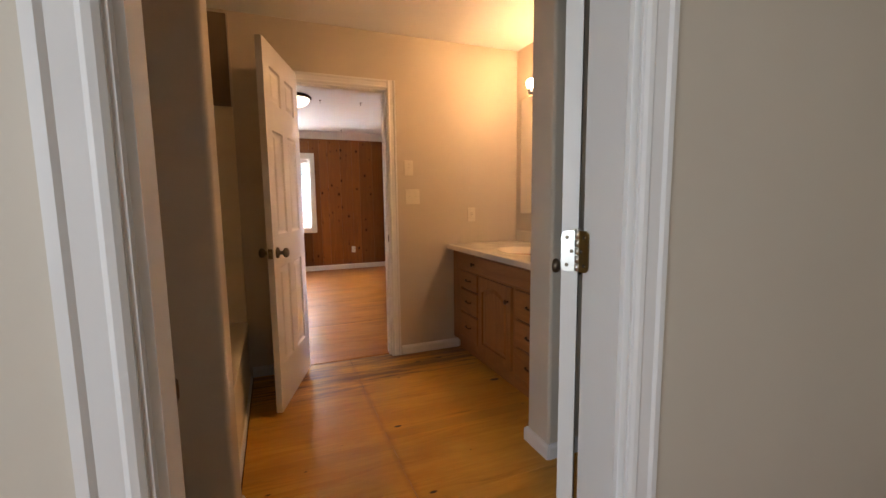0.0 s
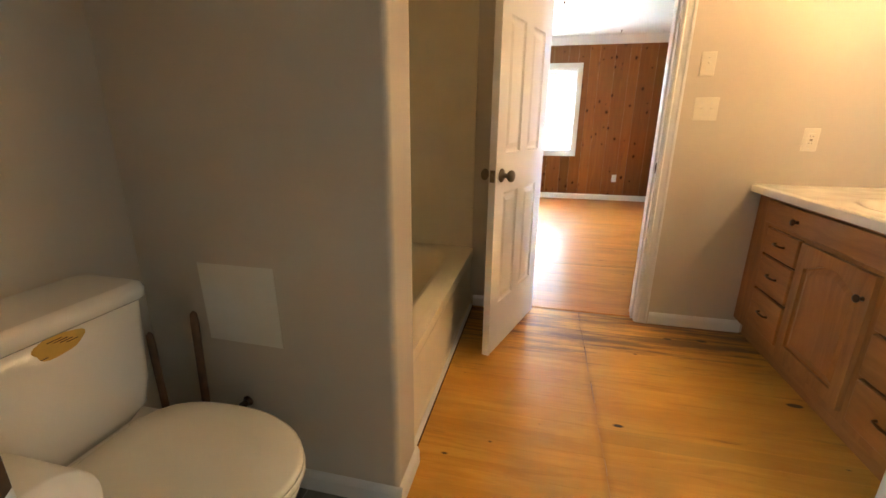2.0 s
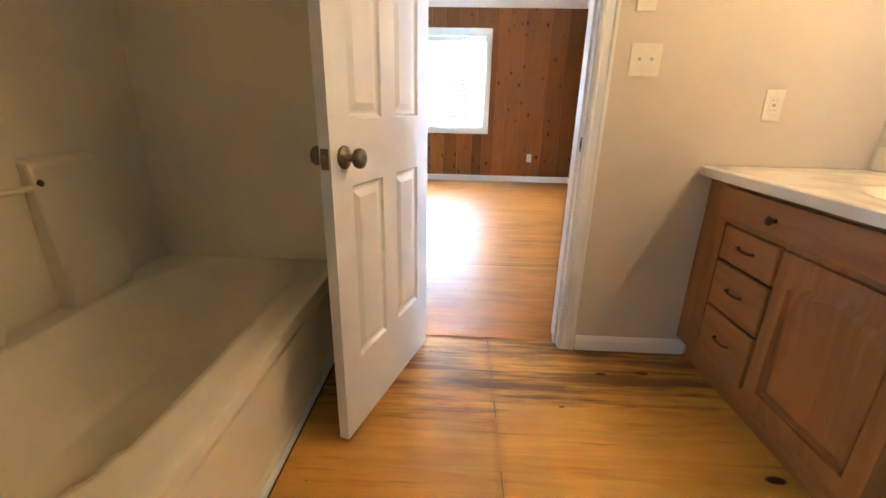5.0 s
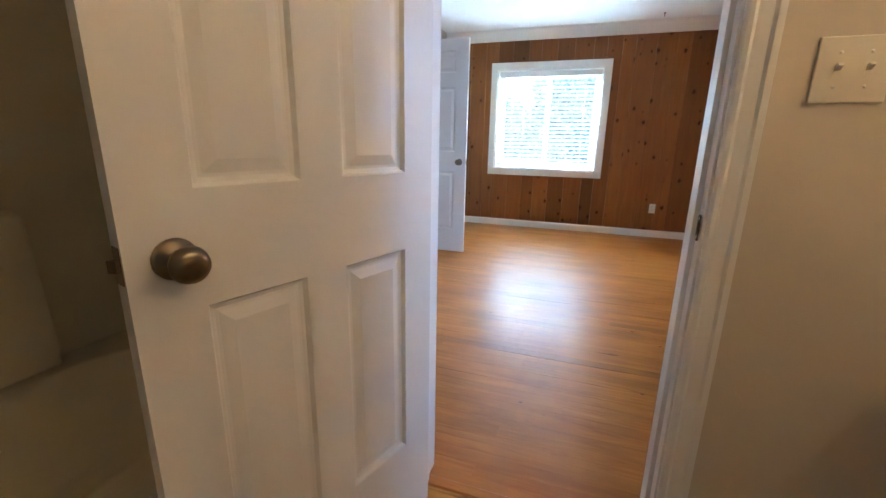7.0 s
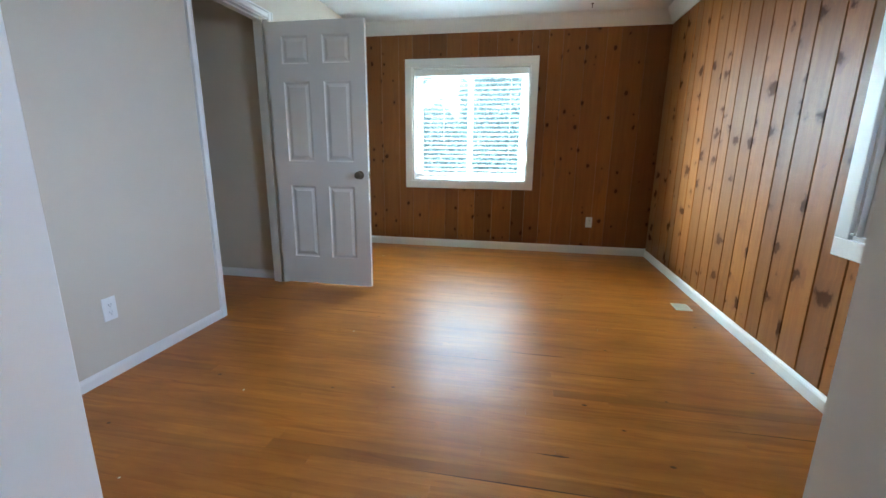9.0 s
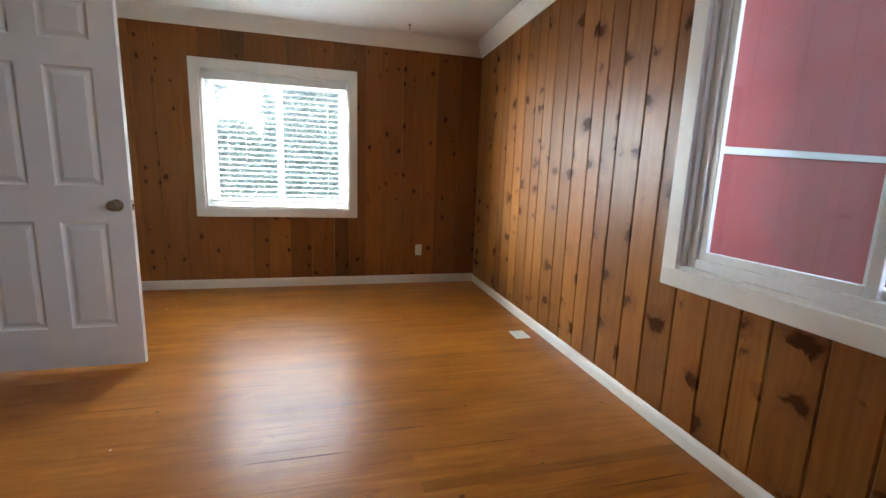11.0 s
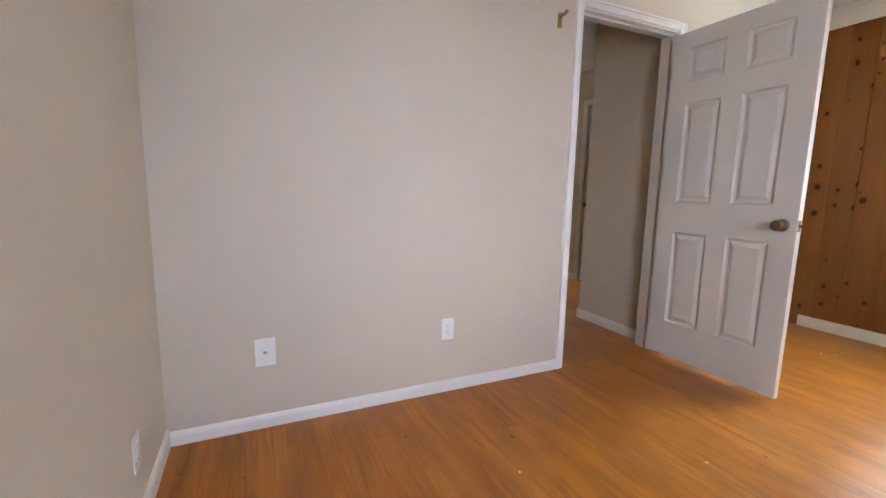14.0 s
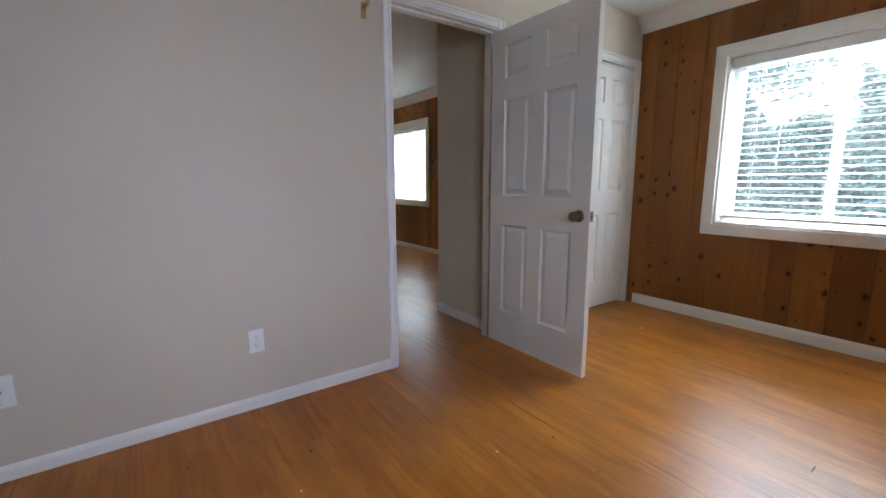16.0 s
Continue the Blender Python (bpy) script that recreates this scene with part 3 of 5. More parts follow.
CASE_P = [(0, 0), (0.062, 0), (0.062, 0.018), (0.050, 0.018), (0.044, 0.013), (0.020, 0.011), (0.014, 0.014), (0.006, 0.012), (0, 0.007)]


def casing(bm, axis, a0, a1, face, out, top, width=0.062):
    """Moulded casing round a doorway on the wall face; out is +1 or -1 along the other axis."""
    prof = [(p[0] * width / 0.062, p[1]) for p in CASE_P]
    def v(a, b):
        return (a, b, 0) if axis == "x" else (b, a, 0)
    for side, a in ((-1, a0), (1, a1)):
        o = Vector(v(a, face)) + Vector((0, 0, 0.001))
        add_prism(bm, prof, o, v(side, 0), v(0, out), (0, 0, top + width))
    o = Vector(v(a0, face)) + Vector((0, 0, top))
    add_prism(bm, [(p[0], p[1] * 0.97) for p in prof], o, (0, 0, 1), v(0, out), v(a1 - a0, 0))


def doorway(name, axis, a0, a1, f0, f1, stop, top=DH, width=0.062, both=True, label="white painted door frame with moulded casing"):
    """Jamb lining, stop and casings of an opening through a wall from face f0 to f1; stop: (from, to) across the wall."""
    d = thing(name, Matrix(), label, "door frame", "structure")
    bm = bm_new()
    def box(u0, u1, w0, w1, z0, z1):
        if axis == "x":
            add_box(bm, u0, u1, w0, w1, z0, z1)
        else:
            add_box(bm, w0, w1, u0, u1, z0, z1)
    e = 0.001
    box(a0 - 0.019, a0, f0 - e, f1 + e, 0.001, top)
    box(a1, a1 + 0.019, f0 - e, f1 + e, 0.001, top)
    box(a0 - 0.019, a1 + 0.019, f0 - e, f1 + e, top, top + 0.0195)
    part("jamb", bm, TRIM, d)
    bm = bm_new()
    box(a0, a0 + 0.011, *stop, 0.001, top)
    box(a1 - 0.011, a1, *stop, 0.001, top)
    box(a0 + 0.011, a1 - 0.011, *stop, top - 0.011, top)
    part("stop", bm, TRIM, d)
    for face, out in ((f0, -1), (f1, 1)) if both else ((f0, -1),):
        bm = bm_new()
        casing(bm, axis, a0 - 0.006, a1 + 0.006, face, out, top + 0.006, width)
        part("casing", bm, TRIM, d)
    return d


entry_frame = doorway("door_frame_1", "x", -0.062, 0.702, 0.64, 0.77, (0.655, 0.733), width=0.064)
bath_frame = doorway("door_frame_2", "x", 0.250, 0.917, BATH_N, BED_S, (3.254, 3.29), width=0.064)
hall_frame = doorway("door_frame_3", "y", 5.425, 6.185, -1.37, BED_W, (-1.335, -1.295), width=0.052)
closet_frame = doorway("door_frame_4", "y", 7.07, 7.79, -1.37, BED_W, (-1.36, -1.297), width=0.056)

# ---- knotty pine boards ----
def board_profile_mesh(name, w, z0, z1, mat, c=0.0062):
    """One upright board, w wide, with chamfered long edges; front faces -y, thickness 18 mm."""
    t = 0.018
    pr = [(0.0006, t), (0.0006, c), (c, 0), (w - c, 0), (w - 0.0006, c), (w - 0.0006, t)]
    bm = bm_new()
    add_prism(bm, pr, (0, 0, z0), (1, 0, 0), (0, 1, 0), (0, 0, z1 - z0))
    return finish(bm, name, mat)


def panelling(parent_wall, m, spans, seed, mat=PINE):
    """Boards across spans (from, to, z0, z1, widest) in the wall's own plane m."""
    rng = random.Random(seed)
    for s0, s1, zr, wide in spans:
        n = max(1, round((s1 - s0) / wide))
        cuts = [rng.uniform(0.72, 1.28) for _ in range(n)]
        tot = sum(cuts)
        a = s0
        for c in cuts:
            w = c / tot * (s1 - s0)
            for z0, z1 in zr:
                ob = new("board", board_profile_mesh("board", w, z0, z1, mat, 0.0062 if mat is PINE_E else 0.0040))
                ob.matrix_world = m @ pose(a, 0, 0)
                ob.parent = parent_wall
            a += w


bed_n_wall = bpy.data.objects["wall_bedroom_north"]
bed_e_wall = bpy.data.objects["wall_bedroom_east"]
liv_n_wall = bpy.data.objects["wall_living_north"]
FULL = [(0.0, CZ - 0.005)]
panelling(bed_n_wall, pose(0, BED_N, 0), [(-1.257, -0.573, FULL, 0.17), (-0.573, 0.722, [(0.0, 0.775), (2.015, CZ - 0.005)], 0.185), (0.722, 2.078, FULL, 0.185)], 11)
panelling(bed_e_wall, pose(BED_E, BED_N, 0, 0, 0, -90), [(0.0, 2.822, FULL, 0.165), (2.822, 4.12, [(0.0, 0.768), (2.020, CZ - 0.005)], 0.165), (4.12, 4.520, FULL, 0.165)], 23, PINE_E)
panelling(liv_n_wall, pose(0, BED_N, 0), [(-7.2, -5.85, FULL, 0.15), (-5.85, -4.65, [(0.0, 0.80), (1.99, CZ - 0.005)], 0.15), (-4.65, -1.93, FULL, 0.15)], 5)


# ---- windows ----
def window_unit(name, m, w, z0, z1, depth, slider, label):
    """Cased window: w wide opening centred on x = 0 of m, its wall's inner face at y = 0, outward +y."""
    d = thing(name, m, label, "window", "structure")
    h = w / 2
    cw, ct = 0.080, 0.022
    for nm, b in (("casing", (-h - cw, h + cw, z1, z1 + cw)), ("casing", (-h - cw, -h, z0, z1)), ("casing", (h, h + cw, z0, z1)), ("casing", (-h - cw, h + cw, z0 - cw, z0))):
        bm = bm_new()
        add_bevelled(bm, b[0], b[1], -ct, -0.0005, b[2], b[3], 0.004)
        part(nm, bm, TRIM, d)
    bm = bm_new()
    j = 0.016
    add_box(bm, -h, -h + j, -0.004, depth, z0, z1)
    add_box(bm, h - j, h, -0.004, depth, z0, z1)
    add_box(bm, -h + j, h - j, -0.004, depth, z1 - j, z1)
    add_box(bm, -h + j, h - j, -0.004, depth, z0, z0 + j)
    part("window_liner", bm, TRIM, d)
    bm = bm_new()
    g = 0.042
    a, b, c, e = -h + j, h - j, z0 + j, z1 - j
    y0, y1 = depth - 0.075, depth - 0.005
    add_bevelled(bm, a, a + g, y0, y1, c, e)
    add_bevelled(bm, b - g, b, y0, y1, c, e)
    add_bevelled(bm, a + g, b - g, y0, y1, e - g, e)
    add_bevelled(bm, a + g, b - g, y0, y1, c, c + g)
    part("window_frame", bm, VINYL, d)
    for k, (s0, s1, yo) in enumerate(((a + g, 0.028, y0 + 0.012), (-0.028, b - g, y0 + 0.040))):
        bm = bm_new()
        r = 0.034
        add_bevelled(bm, s0, s0 + r, yo, yo + 0.024, c + g, e - g)
        add_bevelled(bm, s1 - r, s1, yo, yo + 0.024, c + g, e - g)
        add_bevelled(bm, s0 + r, s1 - r, yo, yo + 0.024, e - g - r, e - g)
        add_bevelled(bm, s0 + r, s1 - r, yo, yo + 0.024, c + g, c + g + r)
        sash = part("sash", bm, VINYL, d)
        bm = bm_new()
        add_box(bm, s0 + r, s1 - r, yo + 0.010, yo + 0.014, c + g + r, e - g - r)
        p = part("pane", bm, HAZY, sash)
        p.visible_shadow = False
    return d


def blind(m, w, z0, z1, label, tilt=4.0):
    """Horizontal slatted blind hung inside the opening."""
    d = thing("window_blind", m, label, "blind")
    h = w / 2 - 0.008
    bm = bm_new()
    add_bevelled(bm, -h, h, -0.010, 0.046, z1 - 0.068, z1 - 0.002, 0.004)
    part("headrail", bm, WHITEP, d)
    top, bot = z1 - 0.100, z0 + 0.056
    n = round((top - bot) / 0.0495)
    bm = bm_new()
    rows = []
    for i in range(5):
        u = -0.025 + 0.050 * i / 4
        rows.append([(-h + 0.004, u, 0.003 * (1 - (u / 0.025) ** 2)), (h - 0.004, u, 0.003 * (1 - (u / 0.025) ** 2))])
    vs = [[bm.verts.new(p) for p in r] for r in rows]
    for p, q in zip(vs, vs[1:]):
        bm.faces.new((p[0], p[1], q[1], q[0])).smooth = True
    me = finish(bm, "slat", SLAT)
    rng = random.Random(3)
    for i in range(n + 1):
        ob = new("slat", me)
        ob.parent = d
        ob.matrix_basis = pose(0, 0.022, bot + (top - bot) * i / n, tilt + rng.uniform(-2.5, 2.5), rng.uniform(-0.12, 0.12), 0)
    bm = bm_new()
    add_bevelled(bm, -h + 0.004, h - 0.004, -0.003, 0.047, bot - 0.028, bot - 0.010, 0.004)
    part("bottom_rail", bm, WHITEP, d)
    for x in (-h * 0.72, -0.02, h * 0.72):
        bm = bm_new()
        for y in (-0.0045, 0.0485):
            add_tube(bm, [(x, y, bot - 0.01), (x, y, top + 0.02)], 0.0009, 5)
        part("ladder_cord", bm, WHITEP, d)
    bm = bm_new()
    add_tube(bm, [(-h * 0.46, -0.012, top + 0.02), (-h * 0.46, -0.013, top - 0.7)], 0.004, 8)
    part("tilt_wand", bm, VINYL, d, "clear white tilt wand")
    return d


WN = pose(0.0745, BED_N, 0)
window_unit("window_1", WN, 1.295, 0.775, 2.015, 0.165, True, "white sliding window with broad flat casing in pine wall")
blind(WN @ pose(0, 0.020, 0), 1.255, 0.80, 1.992, "white slatted blind, lowered and tilted open, sunlit")
WE = pose(BED_E, 4.394, 0, 0, 0, -90)
window_unit("window_2", WE, 1.298, 0.768, 2.020, 0.095, True, "white sliding window with broad flat casing, blind removed")
WL = pose(-5.25, BED_N, 0)
window_unit("window_3", WL, 1.20, 0.80, 1.99, 0.165, True, "white sliding window in the living room panelling")
blind(WL @ pose(0, 0.020, 0), 1.16, 0.82, 1.97, "white slatted blind, lowered, in the living room")
for z in (0.99,):
    bm = bm_new()
    add_bevelled(bm, -0.632, -0.610, -0.030, -0.0225, 0.790, 0.800, 0.002)
    b = part("bracket_clip", bm, STEELY, bpy.data.objects["window_2"])


# ---- doors ----
def panel_mesh(w, h, t):
    """Moulded raised panel, both faces, w by h, in a leaf t thick; lies in x, z from 0."""
    bm = bm_new()
    for s in (-1, 1):
        def ring(i, dpt):
            y = s * (t / 2 - dpt)
            return [(i, y, i), (w - i, y, i), (w - i, y, h - i), (i, y, h - i)]
        add_rings(bm, [ring(0, 0.0), ring(0.006, 0.0095), ring(0.014, 0.0120), ring(0.020, 0.0115), ring(0.042, 0.0035)], close_start=False, smooth=False)
    return finish(bm, "panel", DOOR)


def knob_mesh(mat):
    bm = bm_new()
    add_lathe(bm, [(0.0325, 0.0), (0.0325, 0.004), (0.029, 0.009), (0.016, 0.012), (0.0115, 0.016), (0.011, 0.030), (0.016, 0.034), (0.0255, 0.041), (0.0285, 0.050), (0.026, 0.059), (0.018, 0.064), (0.006, 0.0655)], 24)
    return finish(bm, "knob", mat)


KNOB = knob_mesh(NICKEL)


def hinge_leafs(d, x, z, side):
    """A butt hinge at the leaf's hung edge: barrel and two plates."""
    bm = bm_new()
    for i in range(5):
        add_lathe(bm, [(0.0058, 0.0004), (0.0058, 0.0172)], 12, pose(x, side, z - 0.044 + 0.0176 * i))
    add_lathe(bm, [(0.004, -0.003), (0.0068, 0.0), (0.0068, 0.003), (0.002, 0.005)], 12, pose(x, side, z + 0.044))
    b = part("hinge", bm, STEELY, d, "satin steel butt hinge")
    return b


def six_panel_door(name, m, width, label, hinge_side=1, knob=True, kind="", z_hinges=(0.24, 1.04, 1.80), height=2.030, open_side=1, lift=0.0, top_lift=0.0, z0=0.015):
    """Leaf from the hinge at x = 0 to x = width, 35 mm thick, centred on y = 0, its foot z0 above the floor."""
    d = thing(name, m, label, "door", kind)
    t = 0.035
    st = 0.112 * width / 0.76 + 0.002
    mull = 0.110 * width / 0.76
    pw = (width - 2 * st - mull) / 2
    rows = [(0.252 + lift, 0.832 + lift), (1.022 + lift, 1.612 + lift), (1.737 + lift + top_lift, 1.932 + lift + top_lift)]
    bm = bm_new()
    xs = [(0, st), (st + pw, st + pw + mull), (width - st, width)]
    for a, b in xs:
        add_box(bm, a, b, -t / 2, t / 2, z0, height)
    prev = z0
    for r0, r1 in rows + [(height, height)]:
        for a in (st, st + pw + mull):
            add_box(bm, a, a + pw, -t / 2, t / 2, prev, r0)
        prev = r1
    bmesh.ops.remove_doubles(bm, verts=bm.verts[:], dist=1e-5)
    part("leaf", bm, DOOR, d)
    for r0, r1 in rows:
        me = panel_mesh(pw, r1 - r0, t)
        for a in (st, st + pw + mull):
            ob = new("panel", me)
            ob.parent = d
            ob.matrix_basis = pose(a, 0, r0)
    if knob:
        for s in (-1, 1):
            ob = new("knob", KNOB)
            ob.parent = d
            ob.matrix_basis = pose(width - 0.065, s * t / 2, 0.925 + lift * 0.8, -90 * s, 0, 0)
            ob["label"] = "antique nickel door knob"
        bm = bm_new()
        add_bevelled(bm, width - 0.0005, width + 0.0015, -0.0125, 0.0125, 0.897 + lift * 0.8, 0.953 + lift * 0.8, 0.0005)
        lp = part("latch_plate", bm, NICKEL, d)
        bm = bm_new()
        add_prism(bm, [(-0.007, 0), (0.007, 0), (0.007, 0.004), (-0.005, 0.011), (-0.007, 0.011)], (width + 0.001, 0, 0.916 + lift * 0.8), (0, 1, 0), (1, 0, 0), (0, 0, 0.018))
        part("latch", bm, NICKEL, lp)
    for z in z_hinges:
        hinge_leafs(d, -0.004, z, open_side * (t / 2 + 0.004))
    return d


# bathroom side door, standing wide open into the bathroom
BD = Matrix.Translation((0.246, 3.204, 0)) @ pose(0, 0, 0, 0, 0, -(90 + 17.5)) @ pose(-0.020, 0.0175, 0)
six_panel_door("door_1", BD, 0.684, "white six-panel door open into the bathroom, nickel knobs", kind="structure", open_side=-1, height=2.118, lift=0.030, top_lift=0.030)
# hall door, swung into the bedroom and standing square to its wall
HD = Matrix.Translation((-1.250, 6.178, 0)) @ pose(0.004, -0.0175, 0)
six_panel_door("door_2", HD, 0.772, "white six-panel door standing open into the bedroom, bronze knob", kind="structure", open_side=1, z0=0.026)
# entry door, folded back past a right angle
ED = Matrix.Translation((0.700, 0.785, 0)) @ pose(0, 0, 0, 0, 0, 90 - 40.5) @ pose(0.006, 0.0175, 0)
entry_door = six_panel_door("door_3", ED, 0.755, "white six-panel bathroom door folded back on steel hinges", kind="structure", z_hinges=(0.25, 1.80), open_side=-1, lift=0.070)
# closet door, shut
CD = Matrix.Translation((-1.276, 7.787, 0)) @ pose(0, 0, 0, 0, 0, -90)
six_panel_door("door_4", CD, 0.714, "closed white six-panel closet door beside pine wall", kind="structure", open_side=1, z0=0.024)
FD = Matrix.Translation((-2.385, 7.335, 0)) @ pose(0, 0, 0, 0, 0, 180)
far_door = six_panel_door("door_5", FD, 0.80, "closed white door in the foyer with dark deadbolt", kind="structure", open_side=1)
bm = bm_new()
add_lathe(bm, [(0.031, 0), (0.031, 0.006), (0.024, 0.016), (0.020, 0.022), (0.002, 0.023)], 20, pose(0.735, 0.0175, 1.085, -90, 0, 0))
part("deadbolt", bm, BRONZE, far_door, "dark bronze deadbolt")
bm = bm_new()
casing(bm, "x", -3.19, -2.38, 7.30, -1, DH, 0.055)
solid("door_frame_5", bm, TRIM, "white casing round the foyer door", "door frame", "structure")


def butt_hinge(z, x, y, m_leaf):
    """The entry door's middle hinge, both leaves showing."""
    h = thing("hinge", Matrix.Translation((x, y, z)), "steel and brass butt hinge with rounded corners, screwed on", "hinge", "structure")
    def leaf(name, mat, m, s):
        bm = bm_new()
        t = bmesh.new()
        add_box(t, 0.001, 0.034, -0.0012, 0.0012, -0.0445, 0.0445)
        es = [e for e in t.edges if abs(e.verts[0].co.y - e.verts[1].co.y) > 0.001 and e.verts[0].co.x > 0.02]
        bmesh.ops.bevel(t, geom=es, offset=0.012, segments=6, affect="EDGES", profile=0.5)
        merge(bm, t, m)
        p = part(name, bm, mat, h)
        for sx, sz in ((0.022, 0.030), (0.012, 0.0), (0.022, -0.030)):
            bm = bm_new()
            add_lathe(bm, [(0.0042, 0.0), (0.0040, 0.0008), (0.0014, 0.0010)], 12, m @ pose(sx, s * 0.0012, sz, -90 * s, 0, 0))
            part("screw", bm, NICKEL, p)
        return p
    leaf("door_leaf_plate", STEELY, m_leaf, 1)
    leaf("jamb_plate", BRASS, pose(0, 0, 0, 0, 0, -90), -1)
    bm = bm_new()
    for i in range(5):
        add_lathe(bm, [(0.0062, 0.0004), (0.0062, 0.0172)], 14, pose(0, 0, -0.044 + 0.0176 * i))
    add_lathe(bm, [(0.0045, -0.002), (0.007, 0.0), (0.007, 0.003), (0.002, 0.005)], 14, pose(0, 0, 0.044))
    part("barrel", bm, STEELY, h)


butt_hinge(1.122, 0.695, 0.781, pose(0, 0, 0, 0, 0, 180 - 39.5))


def jamb_hinge_plate(x, y0, y1, z):
    """The bath door's middle hinge: the leaf screwed to the jamb, under old paint."""
    h = thing("hinge", pose(x, y0, z), "cream painted hinge leaf with three dark screws", "hinge", "structure")
    w = y1 - y0
    bm = bm_new()
    t = bmesh.new()
    add_box(t, 0.0, 0.0022, 0.0, w, -0.041, 0.041)
    es = [e for e in t.edges if abs(e.verts[0].co.x - e.verts[1].co.x) > 0.001 and e.verts[0].co.y > 0.01]
    bmesh.ops.bevel(t, geom=es, offset=0.012, segments=6, affect="EDGES", profile=0.5)
    merge(bm, t, Matrix())
    p = part("jamb_plate", bm, CREAMP, h)
    for sy, sz in ((0.010, 0.030), (0.017, 0.0), (0.010, -0.030)):
        bm = bm_new()
        add_lathe(bm, [(0.0046, 0.0), (0.0044, 0.0006), (0.0014, 0.0008)], 12, pose(0.0022, sy, sz, 0, 90, 0))
        part("screw", bm, BRONZE, p)


jamb_hinge_plate(0.2502, 3.224, 3.248, 1.108)


def strike_plate(name, m, mat, label):
    """Stamped plate: clipped corners on the lip side, a dished opening, two screws."""
    s = thing(name, m, label, "strike plate", "structure")
    outer = [(-0.013, -0.022), (-0.007, -0.029), (0.006, -0.029), (0.021, -0.013), (0.021, 0.013), (0.006, 0.029), (-0.007, 0.029), (-0.013, 0.022)]
    inner = [(-0.006, -0.011), (-0.004, -0.013), (0.004, -0.013), (0.008, -0.009), (0.008, 0.009), (0.004, 0.013), (-0.004, 0.013), (-0.006, 0.011)]
    bm = bm_new()
    def ring(pts, y):
        return [(x, y + (-0.004 * max(0.0, x - 0.008) / 0.013), z) for x, z in pts]
    add_rings(bm, [ring(outer, 0.0012), ring(outer, -0.0012), ring(inner, -0.0012), ring(inner, 0.0012)], close_start=False, close_end=False, smooth=False)
    part("plate", bm, mat, s)
    bm = bm_new()
    add_prism(bm, [(x * 0.99, z * 0.99) for x, z in inner], (0, 0.0006, 0), (1, 0, 0), (0, 0, 1), (0, 0.0008, 0))
    part("bolt_hole", bm, BLACK, s)
    for z in (-0.021, 0.021):
        bm = bm_new()
        add_lathe(bm, [(0.0036, 0.0), (0.0034, 0.0008), (0.001, 0.001)], 10, pose(-0.001, -0.0012, z, 90, 0, 0))
        part("screw", bm, STEELY, s)


strike_plate("strike_plate", pose(0.9155, 3.237, 0.950, 0, 0, -90), BRONZE, "dark bronze strike plate let into the door jamb")
strike_plate("strike_plate", pose(-0.0605, 0.752, 0.955, 0, 0, 90), BRONZE, "dark bronze strike plate let into the entry jamb")


# ---- bathroom: vanity ----
VX, VY0, VY1 = 1.452, 1.800, 3.200            # front of the carcass, south and north ends


def bar_pull(parent, y, z, x, length=0.076):
    bm = bm_new()
    h = length / 2
    add_tube(bm, [(x, y - h, z), (x - 0.010, y - h * 0.96, z), (x - 0.016, y - h * 0.85, z), (x - 0.018, y, z - 0.001), (x - 0.016, y + h * 0.85, z), (x - 0.010, y + h * 0.96, z), (x, y + h, z)],
             [0.0065, 0.0045, 0.0042, 0.0055, 0.0042, 0.0045, 0.0065], 8)
    return part("pull", bm, BRONZE, parent, "dark bronze bail pull")


def round_knob(parent, y, z, x):
    bm = bm_new()
    add_lathe(bm, [(0.009, 0), (0.006, 0.006), (0.007, 0.013), (0.0145, 0.018), (0.0155, 0.023), (0.010, 0.028), (0.002, 0.029)], 18, pose(x, y, z, 0, -90, 0))
    return part("knob", bm, BRONZE, parent, "dark bronze knob")


def drawer_front(parent, y0, y1, z0, z1, pull=True):
    bm = bm_new()
    add_bevelled(bm, 1.431, VX - 0.001, y0, y1, z0, z1, 0.006, 3)
    d = part("drawer_front", bm, OAK_H, parent)
    if pull:
        bar_pull(d, (y0 + y1) / 2, (z0 + z1) / 2 + 0.005, 1.431)
    return d


